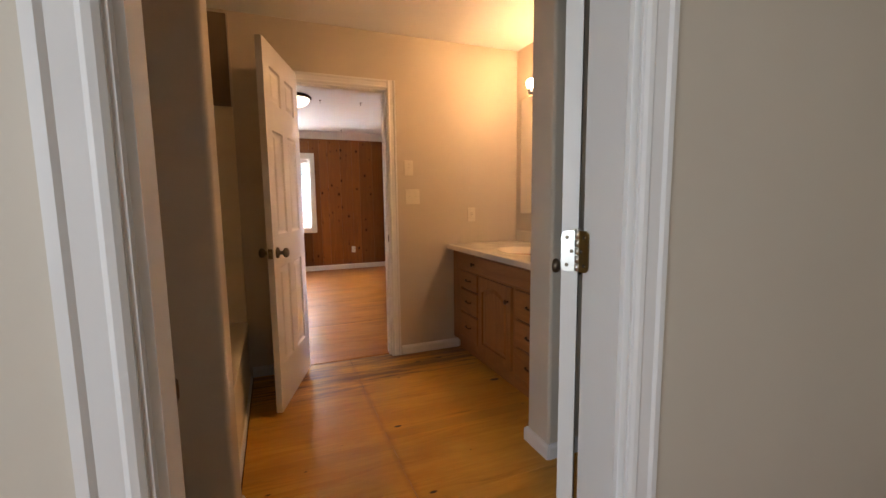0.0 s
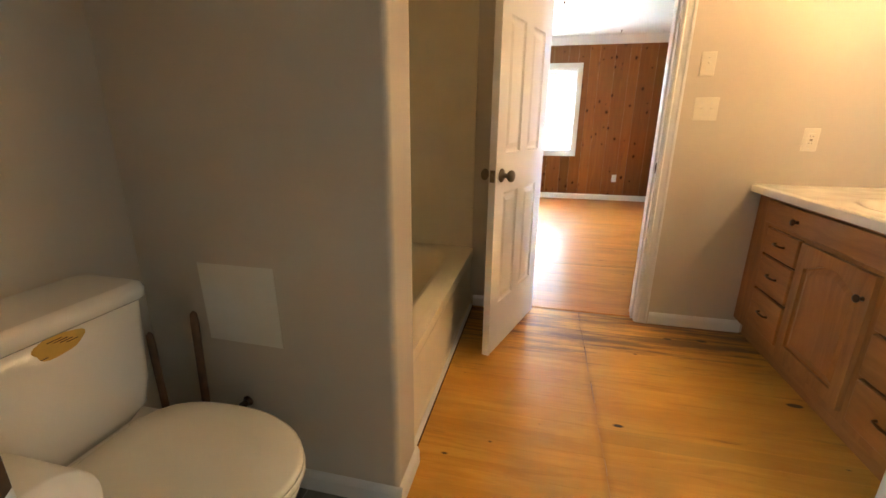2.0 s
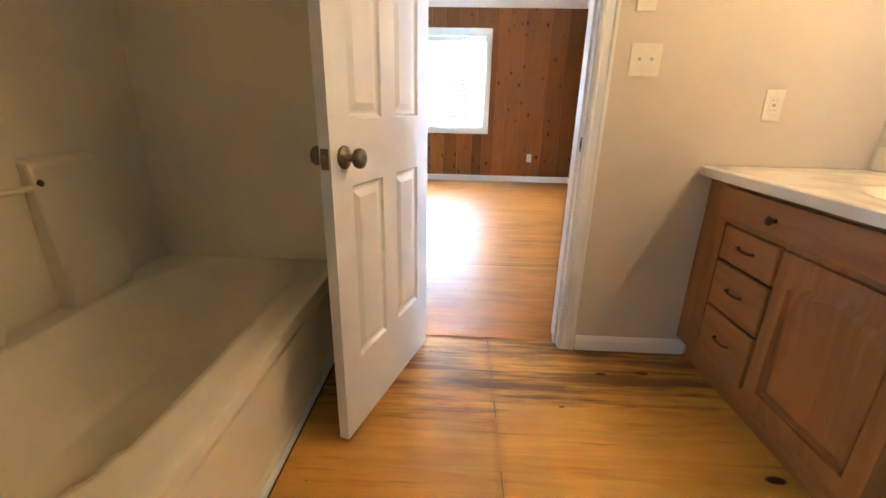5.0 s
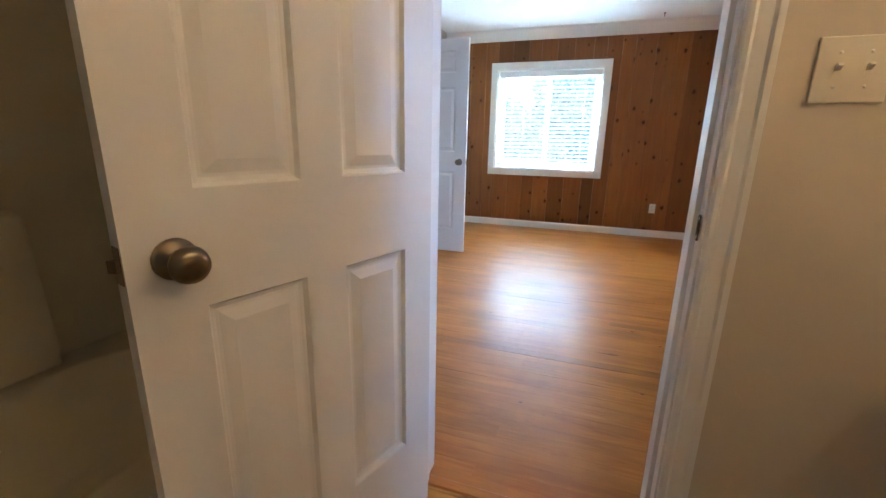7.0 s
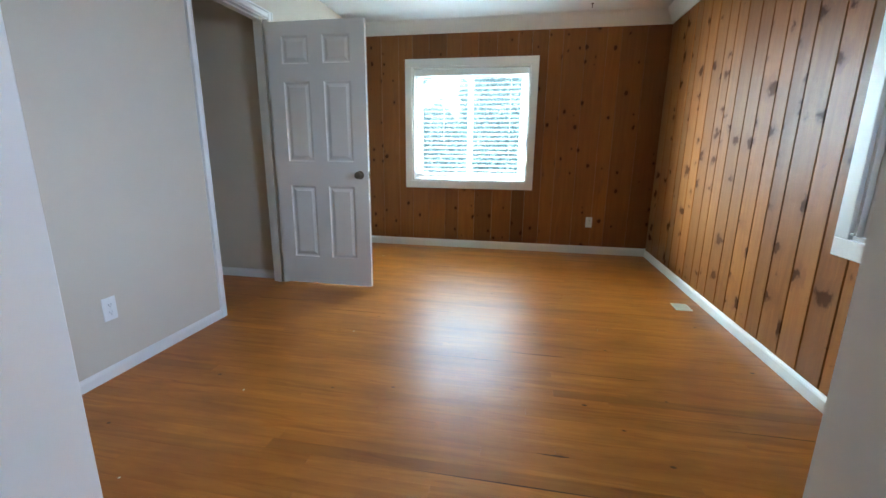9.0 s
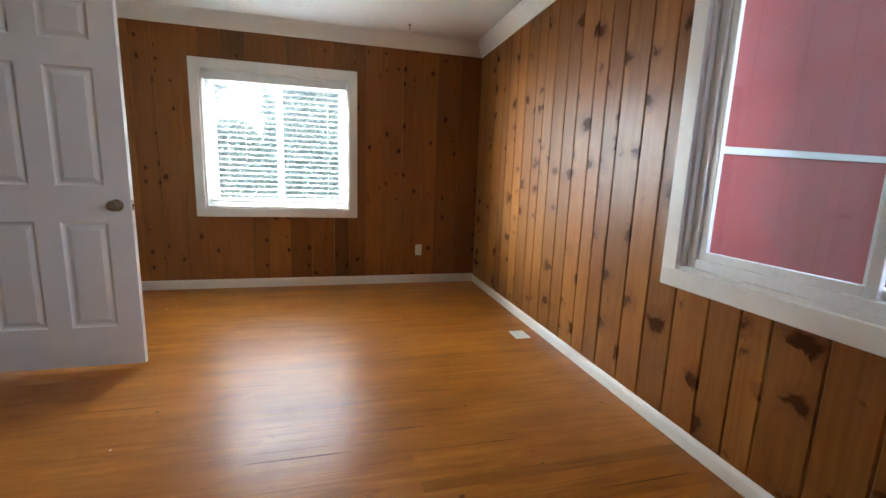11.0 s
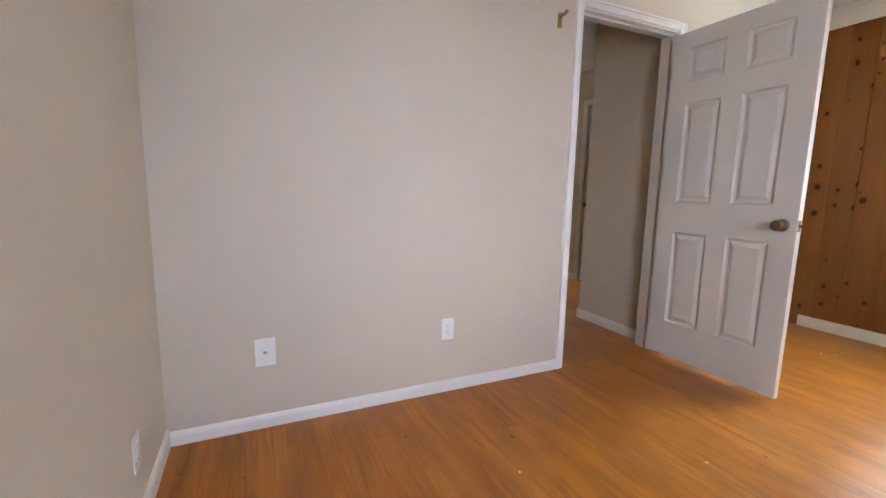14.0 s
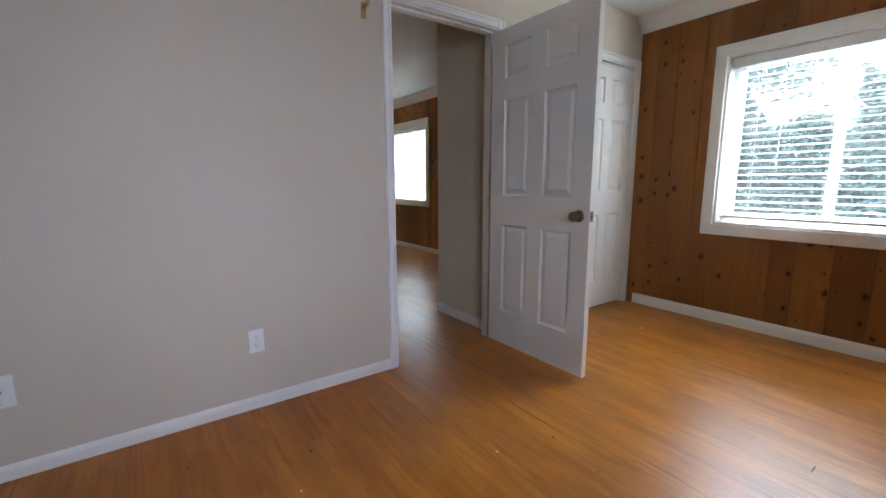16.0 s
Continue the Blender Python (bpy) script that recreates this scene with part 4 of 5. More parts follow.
def cathedral_door(parent, y0, y1, z0, z1):
    """Framed cabinet door with an arched raised panel."""
    st = 0.055
    n = 14
    def arch(y):
        s = (y - (y0 + st)) / (y1 - y0 - 2 * st)
        return z1 - 0.105 + 0.055 * max(0.0, math.sin(math.pi * min(1, max(0, s)))) ** 1.3
    bm = bm_new()
    add_box(bm, 1.431, VX - 0.001, y0, y0 + st, z0, z1)
    add_box(bm, 1.431, VX - 0.001, y1 - st, y1, z0, z1)
    add_box(bm, 1.431, VX - 0.001, y0 + st, y1 - st, z0, z0 + st)
    for i in range(n):
        a = y0 + st + (y1 - y0 - 2 * st) * i / n
        b = y0 + st + (y1 - y0 - 2 * st) * (i + 1) / n
        pr = [(a, arch(a)), (b, arch(b)), (b, z1), (a, z1)]
        add_prism(bm, pr, (1.431, 0, 0), (0, 1, 0), (0, 0, 1), (VX - 0.001 - 1.431, 0, 0))
    bmesh.ops.remove_doubles(bm, verts=bm.verts[:], dist=1e-5)
    d = part("door", bm, OAK_V, parent)
    bm = bm_new()
    def outline(inset, x):
        pts = [(y0 + st + inset, z0 + st + inset), (y1 - st - inset, z0 + st + inset)]
        for i in range(n + 1):
            y = y1 - st - (y1 - y0 - 2 * st) * i / n
            yy = min(y1 - st - inset, max(y0 + st + inset, y))
            pts.append((yy, arch(y) - inset))
        return [(x, p, q) for p, q in pts]
    add_rings(bm, [outline(0.0, 1.4435), outline(0.008, 1.4435), outline(0.034, 1.4350)], close_start=False, smooth=False)
    part("panel", bm, OAK_V, d)
    round_knob(d, y0 + 0.032, z1 - 0.095, 1.431)
    return d


def vanity():
    d = thing("vanity_cabinet", Matrix(), "honey oak bathroom vanity with arched door and dark pulls", "cabinet")
    bm = bm_new()
    add_box(bm, VX + 0.018, BED_E - 0.003, VY0, VY1, 0.105, 0.842)
    part("body", bm, OAK_V, d)
    bm = bm_new()
    add_box(bm, 1.510, 1.525, VY0, VY1, 0.001, 0.105)
    part("toe_kick", bm, OAK_H, d, "darker recessed oak toe kick")
    bm = bm_new()
    a, b = VX, VX + 0.0175
    for y0, y1 in ((3.05, VY1), (2.705, 2.735), (2.215, 2.27), (VY0, 1.862)):
        add_box(bm, a, b, y0, y1, 0.105, 0.842)
    for y0, y1 in ((1.862, 2.215), (2.27, 2.705), (2.735, 3.05)):
        for z0, z1 in ((0.105, 0.150), (0.690, 0.712), (0.822, 0.842)):
            add_box(bm, a, b, y0, y1, z0, z1)
    part("face_frame", bm, OAK_V, d)
    # dark sheet behind the fronts; its colour gives the shade in the gaps
    bm = bm_new()
    add_box(bm, VX + 0.0165, VX + 0.0178, 1.864, 3.048, 0.152, 0.82)
    part("dark_recess", bm, DARK_IN, d)
    drawer_front(d, 1.850, 3.060, 0.712, 0.826, False)
    fr = d.children[-1]
    round_knob(fr, 2.78, 0.765, 1.431)
    for z0, z1 in ((0.560, 0.690), (0.372, 0.548), (0.165, 0.360)):
        drawer_front(d, 2.732, 3.012, z0, z1)
    cathedral_door(d, 2.265, 2.712, 0.150, 0.690)
    for z0, z1 in ((0.515, 0.690), (0.338, 0.503), (0.150, 0.326)):
        drawer_front(d, 1.880, 2.215, z0, z1)
    return d


vanity()


def worktop():
    d = thing("countertop", Matrix(), "cream cultured marble vanity top with moulded oval basin", "counter")
    bm = bm_new()
    nx, ny = 36, 60
    x0, x1, y0, y1 = 1.402, BED_E - 0.004, VY0 - 0.012, VY1 + 0.010
    cx, cy, rx, ry = 1.70, 2.50, 0.175, 0.240
    def height(x, y):
        r = math.hypot((x - cx) / rx, (y - cy) / ry)
        z = 0.883
        if r < 1.25:
            q = min(1, max(0, (1.25 - r) / 0.25))
            z += 0.004 * math.sin(math.pi * q)
        if r < 1.0:
            z -= 0.115 * (1 - r ** 2.6)
        e = min(x - x0, 0.012) / 0.012
        return z - 0.006 * (1 - e) ** 2
    g = [[bm.verts.new((x0 + (x1 - x0) * i / nx, y0 + (y1 - y0) * j / ny, height(x0 + (x1 - x0) * i / nx, y0 + (y1 - y0) * j / ny))) for j in range(ny + 1)] for i in range(nx + 1)]
    for i in range(nx):
        for j in range(ny):
            bm.faces.new((g[i][j], g[i + 1][j], g[i + 1][j + 1], g[i][j + 1])).smooth = True
    rim = [g[i][0] for i in range(nx + 1)] + [g[nx][j] for j in range(1, ny + 1)] + [g[i][ny] for i in range(nx - 1, -1, -1)] + [g[0][j] for j in range(ny - 1, 0, -1)]
    low = [bm.verts.new((v.co.x, v.co.y, 0.8445)) for v in rim]
    for i in range(len(rim)):
        k = (i + 1) % len(rim)
        bm.faces.new((rim[i], rim[k], low[k], low[i]))
    part("basin_slab", bm, MARBLE, d)
    bm = bm_new()
    add_bevelled(bm, BED_E - 0.024, BED_E - 0.003, VY0, VY1 - 0.02, 0.8835, 0.975, 0.006, 3)
    part("backsplash", bm, MARBLE, d)
    bm = bm_new()
    add_lathe(bm, [(0.022, 0), (0.022, 0.003), (0.010, 0.002)], 16, pose(cx, cy, 0.7685))
    part("drain", bm, CHROME, d)


worktop()


def faucet():
    d = thing("faucet", pose(1.945, 2.55, 0.884), "chrome two-handle bathroom faucet behind the basin", "faucet")
    bm = bm_new()
    add_bevelled(bm, -0.028, 0.028, -0.080, 0.080, 0.0, 0.018, 0.007, 3)
    part("base", bm, CHROME, d)
    bm = bm_new()
    pts = [(0, 0, 0.015)] + [(-0.055 + 0.055 * math.cos(a), 0, 0.075 + 0.055 * math.sin(a)) for a in [i * math.pi / 10 for i in range(11)]] + [(-0.112, 0, 0.062)]
    add_tube(bm, pts, 0.0095, 12)
    part("spout", bm, CHROME, d)
    for y in (-0.058, 0.058):
        bm = bm_new()
        add_lathe(bm, [(0.021, 0.015), (0.017, 0.030), (0.014, 0.044), (0.019, 0.052), (0.018, 0.060), (0.004, 0.064)], 18, pose(0, y, 0))
        add_tube(bm, [(0, y, 0.056), (-0.02, y * 1.2, 0.060), (-0.045, y * 1.3, 0.064)], [0.006, 0.005, 0.006], 8)
        part("handle", bm, CHROME, d)


faucet()

bm = bm_new()
add_box(bm, BED_E - 0.007, BED_E - 0.001, 1.86, 3.135, 1.122, 2.060)
mirror = solid("mirror", bm, MIRROR, "large frameless wall mirror above the vanity", "mirror")


def vanity_light():
    d = thing("vanity_light", pose(BED_E - 0.001, 2.445, 2.095), "chrome bar light with warm lit bulbs above mirror", "wall lamp")
    bm = bm_new()
    add_bevelled(bm, -0.028, 0.0, -0.47, 0.47, -0.032, 0.050, 0.008, 3)
    part("backplate", bm, CHROME, d)
    for y in (-0.425, -0.255, -0.085, 0.085, 0.255, 0.425):
        bm = bm_new()
        add_tube(bm, [(-0.026, y, -0.020), (-0.060, y, -0.030), (-0.088, y, -0.052)], 0.007, 8)
        add_lathe(bm, [(0.010, -0.060), (0.022, -0.056), (0.026, -0.040), (0.027, -0.018), (0.024, -0.017)], 18, pose(-0.095, y, 0))
        cup = part("socket_cup", bm, CHROME, d)
        bm = bm_new()
        add_lathe(bm, [(0.014, -0.022), (0.020, -0.014), (0.031, 0.004), (0.034, 0.022), (0.030, 0.040), (0.019, 0.053), (0.006, 0.058), (0.001, 0.0585)], 20, pose(-0.095, y, 0))
        part("bulb", bm, BULB, cup, "glowing warm glass bulb")


vanity_light()


# ---- bathroom: tub ----
def bathtub():
    d = thing("bathtub", Matrix(), "almond alcove bathtub with plain apron and wide rim", "bathtub")
    bm = bm_new()
    x0, x1, y0, y1 = -0.926, -0.116, 1.800, 3.206
    nx, ny = 40, 70
    cx, cy, hx, hy = (x0 + x1) / 2 - 0.005, (y0 + y1) / 2, 0.285, 0.615
    def height(x, y):
        r = (abs((x - cx) / hx) ** 4 + abs((y - cy) / hy) ** 4) ** 0.25
        z = 0.412
        if r < 1.0:
            z -= 0.30 * min(1.0, (1 - r) / 0.30) ** 0.6 if r > 0.70 else 0.30
        e = min(1.0, (x1 - x) / 0.014)
        return z - 0.008 * (1 - e) ** 2
    g = [[bm.verts.new((x0 + (x1 - x0) * i / nx, y0 + (y1 - y0) * j / ny, height(x0 + (x1 - x0) * i / nx, y0 + (y1 - y0) * j / ny))) for j in range(ny + 1)] for i in range(nx + 1)]
    for i in range(nx):
        for j in range(ny):
            bm.faces.new((g[i][j], g[i + 1][j], g[i + 1][j + 1], g[i][j + 1])).smooth = True
    part("basin", bm, ACRYLIC, d)
    bm = bm_new()
    pr = [(x1, 0.404), (x1 + 0.002, 0.392), (x1, 0.355), (x1 - 0.010, 0.325), (x1 - 0.010, 0.045), (x1 - 0.004, 0.030), (x1 - 0.004, 0.001), (x1 - 0.05, 0.001), (x1 - 0.05, 0.389)]
    add_prism(bm, pr, (0, y0, 0), (1, 0, 0), (0, 0, 1), (0, y1 - y0, 0))
    part("apron", bm, ACRYLIC, d)


bathtub()
bm = bm_new()
add_prism(bm, [(0, 0), (0.014, 0), (0.012, 0.009), (0.006, 0.016), (0, 0.018)], (-0.1200, 1.80, 0.001), (1, 0, 0), (0, 0, 1), (0, 1.40, 0))
solid("trim_tub", bm, TRIM, "white quarter-round strip along the tub's foot", "trim", "structure")


def surround():
    d = thing("tub_surround", Matrix(), "almond plastic tub surround with moulded shelves", "tub surround")
    z0, z1, t = 0.413, 1.865, 0.012
    for nm, b in (("panel", (-0.930 + 0.001, -0.930 + t, 1.800, 3.210)), ("panel", (-0.918, -0.120, BATH_N - t, BATH_N - 0.001)), ("panel", (-0.918, -0.120, 1.796, 1.796 + t))):
        bm = bm_new()
        add_bevelled(bm, b[0], b[1], b[2], b[3], z0, z1, 0.004, 2)
        part(nm, bm, ACRYLIC, d)
    # moulded towers with shelves on the long side
    for ya, yb in ((2.14, 2.44), (2.66, 2.92)):
        bm = bm_new()
        pr = [(0, 0), (0, 0.50), (0.040, 0.48), (0.070, 0.05), (0.070, 0.0)]
        add_prism(bm, pr, (-0.9185, ya, 0.414), (1, 0, 0), (0, 0, 1), (0, yb - ya, 0))
        bmesh.ops.bevel(bm, geom=bm.edges[:], offset=0.012, segments=3, affect="EDGES", profile=0.5)
        sh = part("shelf_tower", bm, ACRYLIC, d)
    bm = bm_new()
    for z in (0.83,):
        add_tube(bm, [(-0.870, 2.42, z), (-0.862, 2.55, z), (-0.870, 2.68, z)], 0.009, 10)
    part("grab_bar", bm, ACRYLIC, d)
    bm = bm_new()
    add_lathe(bm, [(0.012, 0), (0.010, 0.004), (0.001, 0.005)], 12, pose(-0.864, 2.672, 0.84, 0, 90, 0))
    part("rusty_screw_cap", bm, STICKW, d, "rust-brown screw cap")


surround()


# ---- bathroom: toilet corner ----
def rrect(cx, cy, hx, hy, z, r, n=6):
    """A rounded rectangle as a ring."""
    out = []
    for sx, sy, a0 in ((1, 1, 0), (-1, 1, 90), (-1, -1, 180), (1, -1, 270)):
        for i in range(n + 1):
            a = radians(a0 + 90 * i / n)
            out.append((cx + sx * (hx - r) + r * math.cos(a), cy + sy * (hy - r) + r * math.sin(a), z))
    return out


def egg(cx, cy, back, front, half, z, n=40, square=2.4):
    """An elongated bowl outline; the pointed end looks along +x."""
    out = []
    for i in range(n):
        a = 2 * math.pi * i / n
        c, s = math.cos(a), math.sin(a)
        ln = front if c > 0 else back
        p = 2.0 if c > 0 else square
        k = (abs(c) ** p + abs(s) ** p) ** (-1 / p)
        out.append((cx + ln * c * k, cy + half * s * k, z))
    return out


def toilet():
    cy = 1.240
    d = thing("toilet", pose(0, 0, 0.018), "white two-piece toilet with cream lid closed", "toilet")
    bm = bm_new()
    tx, hw = -0.812, 0.192
    add_rings(bm, [rrect(tx + 0.005, cy, 0.075, 0.140, 0.402, 0.05), rrect(tx + 0.003, cy, 0.090, 0.168, 0.430, 0.05), rrect(tx, cy, 0.096, 0.184, 0.50, 0.045), rrect(tx, cy, 0.099, hw, 0.66, 0.04), rrect(tx, cy, 0.100, hw + 0.002, 0.722, 0.038)])
    part("tank", bm, CERAMIC, d)
    bm = bm_new()
    add_rings(bm, [rrect(tx + 0.002, cy, 0.104, hw + 0.006, 0.7225, 0.04), rrect(tx + 0.002, cy, 0.113, hw + 0.014, 0.730, 0.045), rrect(tx + 0.002, cy, 0.114, hw + 0.015, 0.750, 0.045), rrect(tx + 0.002, cy, 0.108, hw + 0.009, 0.764, 0.042), rrect(tx + 0.002, cy, 0.094, hw - 0.005, 0.770, 0.035)])
    part("tank_lid", bm, CERAMIC, d)
    bm = bm_new()
    cx = -0.452
    add_rings(bm, [egg(cx - 0.05, cy, 0.22, 0.14, 0.105, -0.0175), egg(cx - 0.05, cy, 0.22, 0.15, 0.110, 0.03), egg(cx - 0.05, cy, 0.20, 0.12, 0.095, 0.14), egg(cx - 0.02, cy, 0.21, 0.18, 0.125, 0.25),
                   egg(cx, cy, 0.23, 0.245, 0.170, 0.34), egg(cx, cy, 0.24, 0.262, 0.182, 0.385), egg(cx, cy, 0.235, 0.258, 0.178, 0.398)])
    part("bowl", bm, CERAMIC, d)
    bm = bm_new()
    add_rings(bm, [rrect(-0.745, cy, 0.115, 0.130, 0.33, 0.05), rrect(-0.735, cy, 0.125, 0.155, 0.375, 0.05), rrect(-0.735, cy, 0.125, 0.155, 0.4015, 0.05)])
    part("deck", bm, CERAMIC, d)
    bm = bm_new()
    add_rings(bm, [egg(cx, cy, 0.225, 0.262, 0.182, 0.399), egg(cx, cy, 0.232, 0.270, 0.190, 0.404), egg(cx, cy, 0.232, 0.270, 0.190, 0.413), egg(cx, cy, 0.226, 0.264, 0.184, 0.417)])
    part("seat", bm, SEAT, d)
    bm = bm_new()
    add_rings(bm, [egg(cx, cy, 0.226, 0.262, 0.183, 0.4175, square=3.2), egg(cx, cy, 0.232, 0.268, 0.189, 0.422, square=3.2), egg(cx, cy, 0.231, 0.267, 0.188, 0.430, square=3.2), egg(cx, cy, 0.222, 0.256, 0.178, 0.437, square=3.2), egg(cx, cy, 0.15, 0.17, 0.115, 0.441, square=3.0)])
    part("lid", bm, SEAT, d, "cream plastic lid, shut")
    for y in (-0.075, 0.075):
        bm = bm_new()
        add_bevelled(bm, -0.690, -0.650, cy + y - 0.018, cy + y + 0.018, 0.402, 0.432, 0.006)
        part("lid_hinge", bm, SEAT, d)
    # amber notice stuck on the tank
    bm = bm_new()
    xx = tx + 0.1005
    ring = []
    for i in range(28):
        a = 2 * math.pi * i / 28
        r = 1 + 0.07 * math.sin(3 * a + 1) + 0.05 * math.sin(5 * a)
        ring.append((0.052 * r * math.cos(a), 0.025 * r * math.sin(a)))
    add_prism(bm, ring, (xx - 0.0003, cy - 0.022, 0.698), (0, 1, 0.02), (0.004, -0.02, 1), (0.0011, 0, 0))
    st = part("sticker", bm, STICKER, d, "amber oval notice sticker")
    for i in range(4):
        bm = bm_new()
        add_box(bm, xx + 0.0008, xx + 0.0014, cy - 0.044 + 0.012 * i, cy - 0.014 + 0.010 * i, 0.7100 - 0.005 * i, 0.7120 - 0.005 * i)
        part("print_bar", bm, INK, st)
    bm = bm_new()
    add_box(bm, xx + 0.0008, xx + 0.0014, cy - 0.062, cy - 0.048, 0.680, 0.682)
    part("print_bar", bm, INK, st)


toilet()


def stick(name, p0, p1, r, label):
    bm = bm_new()
    a, b = Vector(p0), Vector(p1)
    add_tube(bm, [a, a.lerp(b, 0.5), a.lerp(b, 0.93), a.lerp(b, 0.985), b], [r, r, r, r * 0.85, r * 0.3], 12)
    d = thing(name, Matrix(), label, "stick")
    part("handle", bm, STICKW, d)
    return d


# two brown uprights of unknown use; the feet below them are added
plunger = stick("plunger", (-0.690, 1.530, 0.085), (-0.675, 1.535, 0.654), 0.0115, "upright dark wooden stick beside the toilet, on an added foot")
bm = bm_new()
add_lathe(bm, [(0.066, 0.001), (0.068, 0.010), (0.060, 0.045), (0.038, 0.075), (0.018, 0.090), (0.014, 0.102)], 24, pose(-0.690, 1.530, 0))
part("rubber_cup", bm, BLACK, plunger, "black foot added under the stick")
rear_stick = stick("toilet_brush", (-0.800, 1.500, 0.10), (-0.772, 1.470, 0.606), 0.0105, "upright dark wooden stick in the corner, on an added foot")
bm = bm_new()
add_lathe(bm, [(0.040, 0.001), (0.045, 0.012), (0.043, 0.12), (0.038, 0.122), (0.034, 0.05)], 20, pose(-0.800, 1.500, 0))
part("holder", bm, BLACK, rear_stick, "dark foot added under the corner stick")


def stop_valve():
    d = thing("water_stop_valve", pose(-0.598, 1.611, 0.308), "dark bronze water shut-off valve on the partition", "valve")
    bm = bm_new()
    add_lathe(bm, [(0.018, 0), (0.017, 0.003), (0.008, 0.006), (0.007, 0.012)], 18, pose(0, 0, 0, 90, 0, 0))
    part("escutcheon", bm, BRONZE, d)
    bm = bm_new()
    add_lathe(bm, [(0.009, 0), (0.011, 0.003), (0.011, 0.010), (0.006, 0.013)], 14, pose(0, -0.011, 0, 90, 0, 0))
    add_lathe(bm, [(0.008, 0.0), (0.013, 0.003), (0.013, 0.007), (0.006, 0.009)], 16, pose(0, -0.023, 0, 90, 0, 0))
    part("oval_handle", bm, BRONZE, d)


stop_valve()


def paper_holder():
    d = thing("toilet_paper_holder", pose(-0.240, 0.771, 0.795), "chrome wall holder with a full toilet paper roll", "paper holder")
    for x in (-0.072, 0.072):
        bm = bm_new()
        add_bevelled(bm, x - 0.012, x + 0.012, 0.0, 0.008, -0.025, 0.025, 0.003)
        add_tube(bm, [(x, 0.006, 0), (x, 0.045, -0.004), (x, 0.078, -0.010)], [0.009, 0.008, 0.010], 10)
        part("arm", bm, CHROME, d)
    bm = bm_new()
    add_tube(bm, [(-0.07, 0.075, -0.010), (0.07, 0.075, -0.010)], 0.009, 12)
    part("roller", bm, CHROME, d)
    bm = bm_new()
    rings = []
    for r, x in ((0.020, -0.054), (0.056, -0.054), (0.058, -0.051), (0.058, 0.051), (0.056, 0.054), (0.020, 0.054), (0.019, 0.050), (0.019, -0.050), (0.020, -0.054)):
        rings.append([(x, 0.075 + r * math.cos(2 * math.pi * i / 32), -0.020 + r * math.sin(2 * math.pi * i / 32)) for i in range(32)])
    add_rings(bm, rings, close_start=False, close_end=False)
    part("paper_roll", bm, PAPER, d, "white toilet paper roll")


paper_holder()

bm = bm_new()
add_prism(bm, [(-0.700, 0.525), (-0.446, 0.521), (-0.452, 0.777), (-0.708, 0.776)], (0, 1.6125, 0), (1, 0, 0), (0, 0, 1), (0, -0.003, 0))
solid("wall_patch", bm, PATCHW, "pale square patch on the beige partition", "wall patch", "structure")


# ---- switches and outlets ----
def plate(name, m, w, h, mat, label, category, group=""):
    """A cover plate in the x, z plane of m, standing out along -y."""
    d = thing(name, m, label, category, "", group)
    bm = bm_new()
    add_bevelled(bm, -w / 2, w / 2, -0.006, 0.0, -h / 2, h / 2, 0.0028, 3)
    part("cover_plate", bm, mat, d)
    return d


def screws(d, pts, mat):
    for x, z in pts:
        bm = bm_new()
        add_lathe(bm, [(0.0032, 0), (0.003, 0.0008), (0.0008, 0.001)], 10, pose(x, -0.0059, z, 90, 0, 0))
        part("screw", bm, mat, d)


def toggle_switch(m, gangs, label):
    d = plate("light_switch", m, 0.070 + 0.046 * (gangs - 1), 0.116, IVORY, label, "light switch")
    for g in range(gangs):
        x = (g - (gangs - 1) / 2) * 0.046
        bm = bm_new()
        add_box(bm, x - 0.005, x + 0.005, -0.0068, -0.0055, -0.012, 0.012)
        part("slot", bm, IVORY, d)
        bm = bm_new()
        add_prism(bm, [(-0.006, 0), (-0.018, 0.008), (-0.016, 0.013), (-0.006, 0.009)], (x - 0.004, 0, -0.002), (0, 1, 0), (0, 0, 1), (0.008, 0, 0))
        part("toggle", bm, IVORY, d)
        screws(d, [(x, 0.030), (x, -0.030)], STEELY)
    return d


def duplex(m, label, mat=None, name="wall_outlet"):
    mat = mat or WHITEP
    d = plate(name, m, 0.070, 0.115, mat, label, "outlet", "wall outlets")
    for z in (0.0195, -0.0195):
        bm = bm_new()
        ring = []
        for i in range(24):
            a = 2 * math.pi * i / 24
            ring.append((max(-0.0135, min(0.0135, 0.0168 * math.cos(a))), 0.0142 * math.sin(a)))
        add_prism(bm, ring, (0, -0.0055, z), (1, 0, 0), (0, 0, 1), (0, -0.0025, 0))
        f = part("socket", bm, mat, d)
        bm = bm_new()
        add_box(bm, -0.0070, -0.0052, -0.0085, -0.0079, z - 0.001, z + 0.008)
        add_box(bm, 0.0052, 0.0070, -0.0085, -0.0079, z, z + 0.007)
        add_box(bm, -0.002, 0.002, -0.0085, -0.0079, z - 0.009, z - 0.005)
        part("slots", bm, BLACK, f)
    screws(d, [(0, 0)], STEELY)
    return d


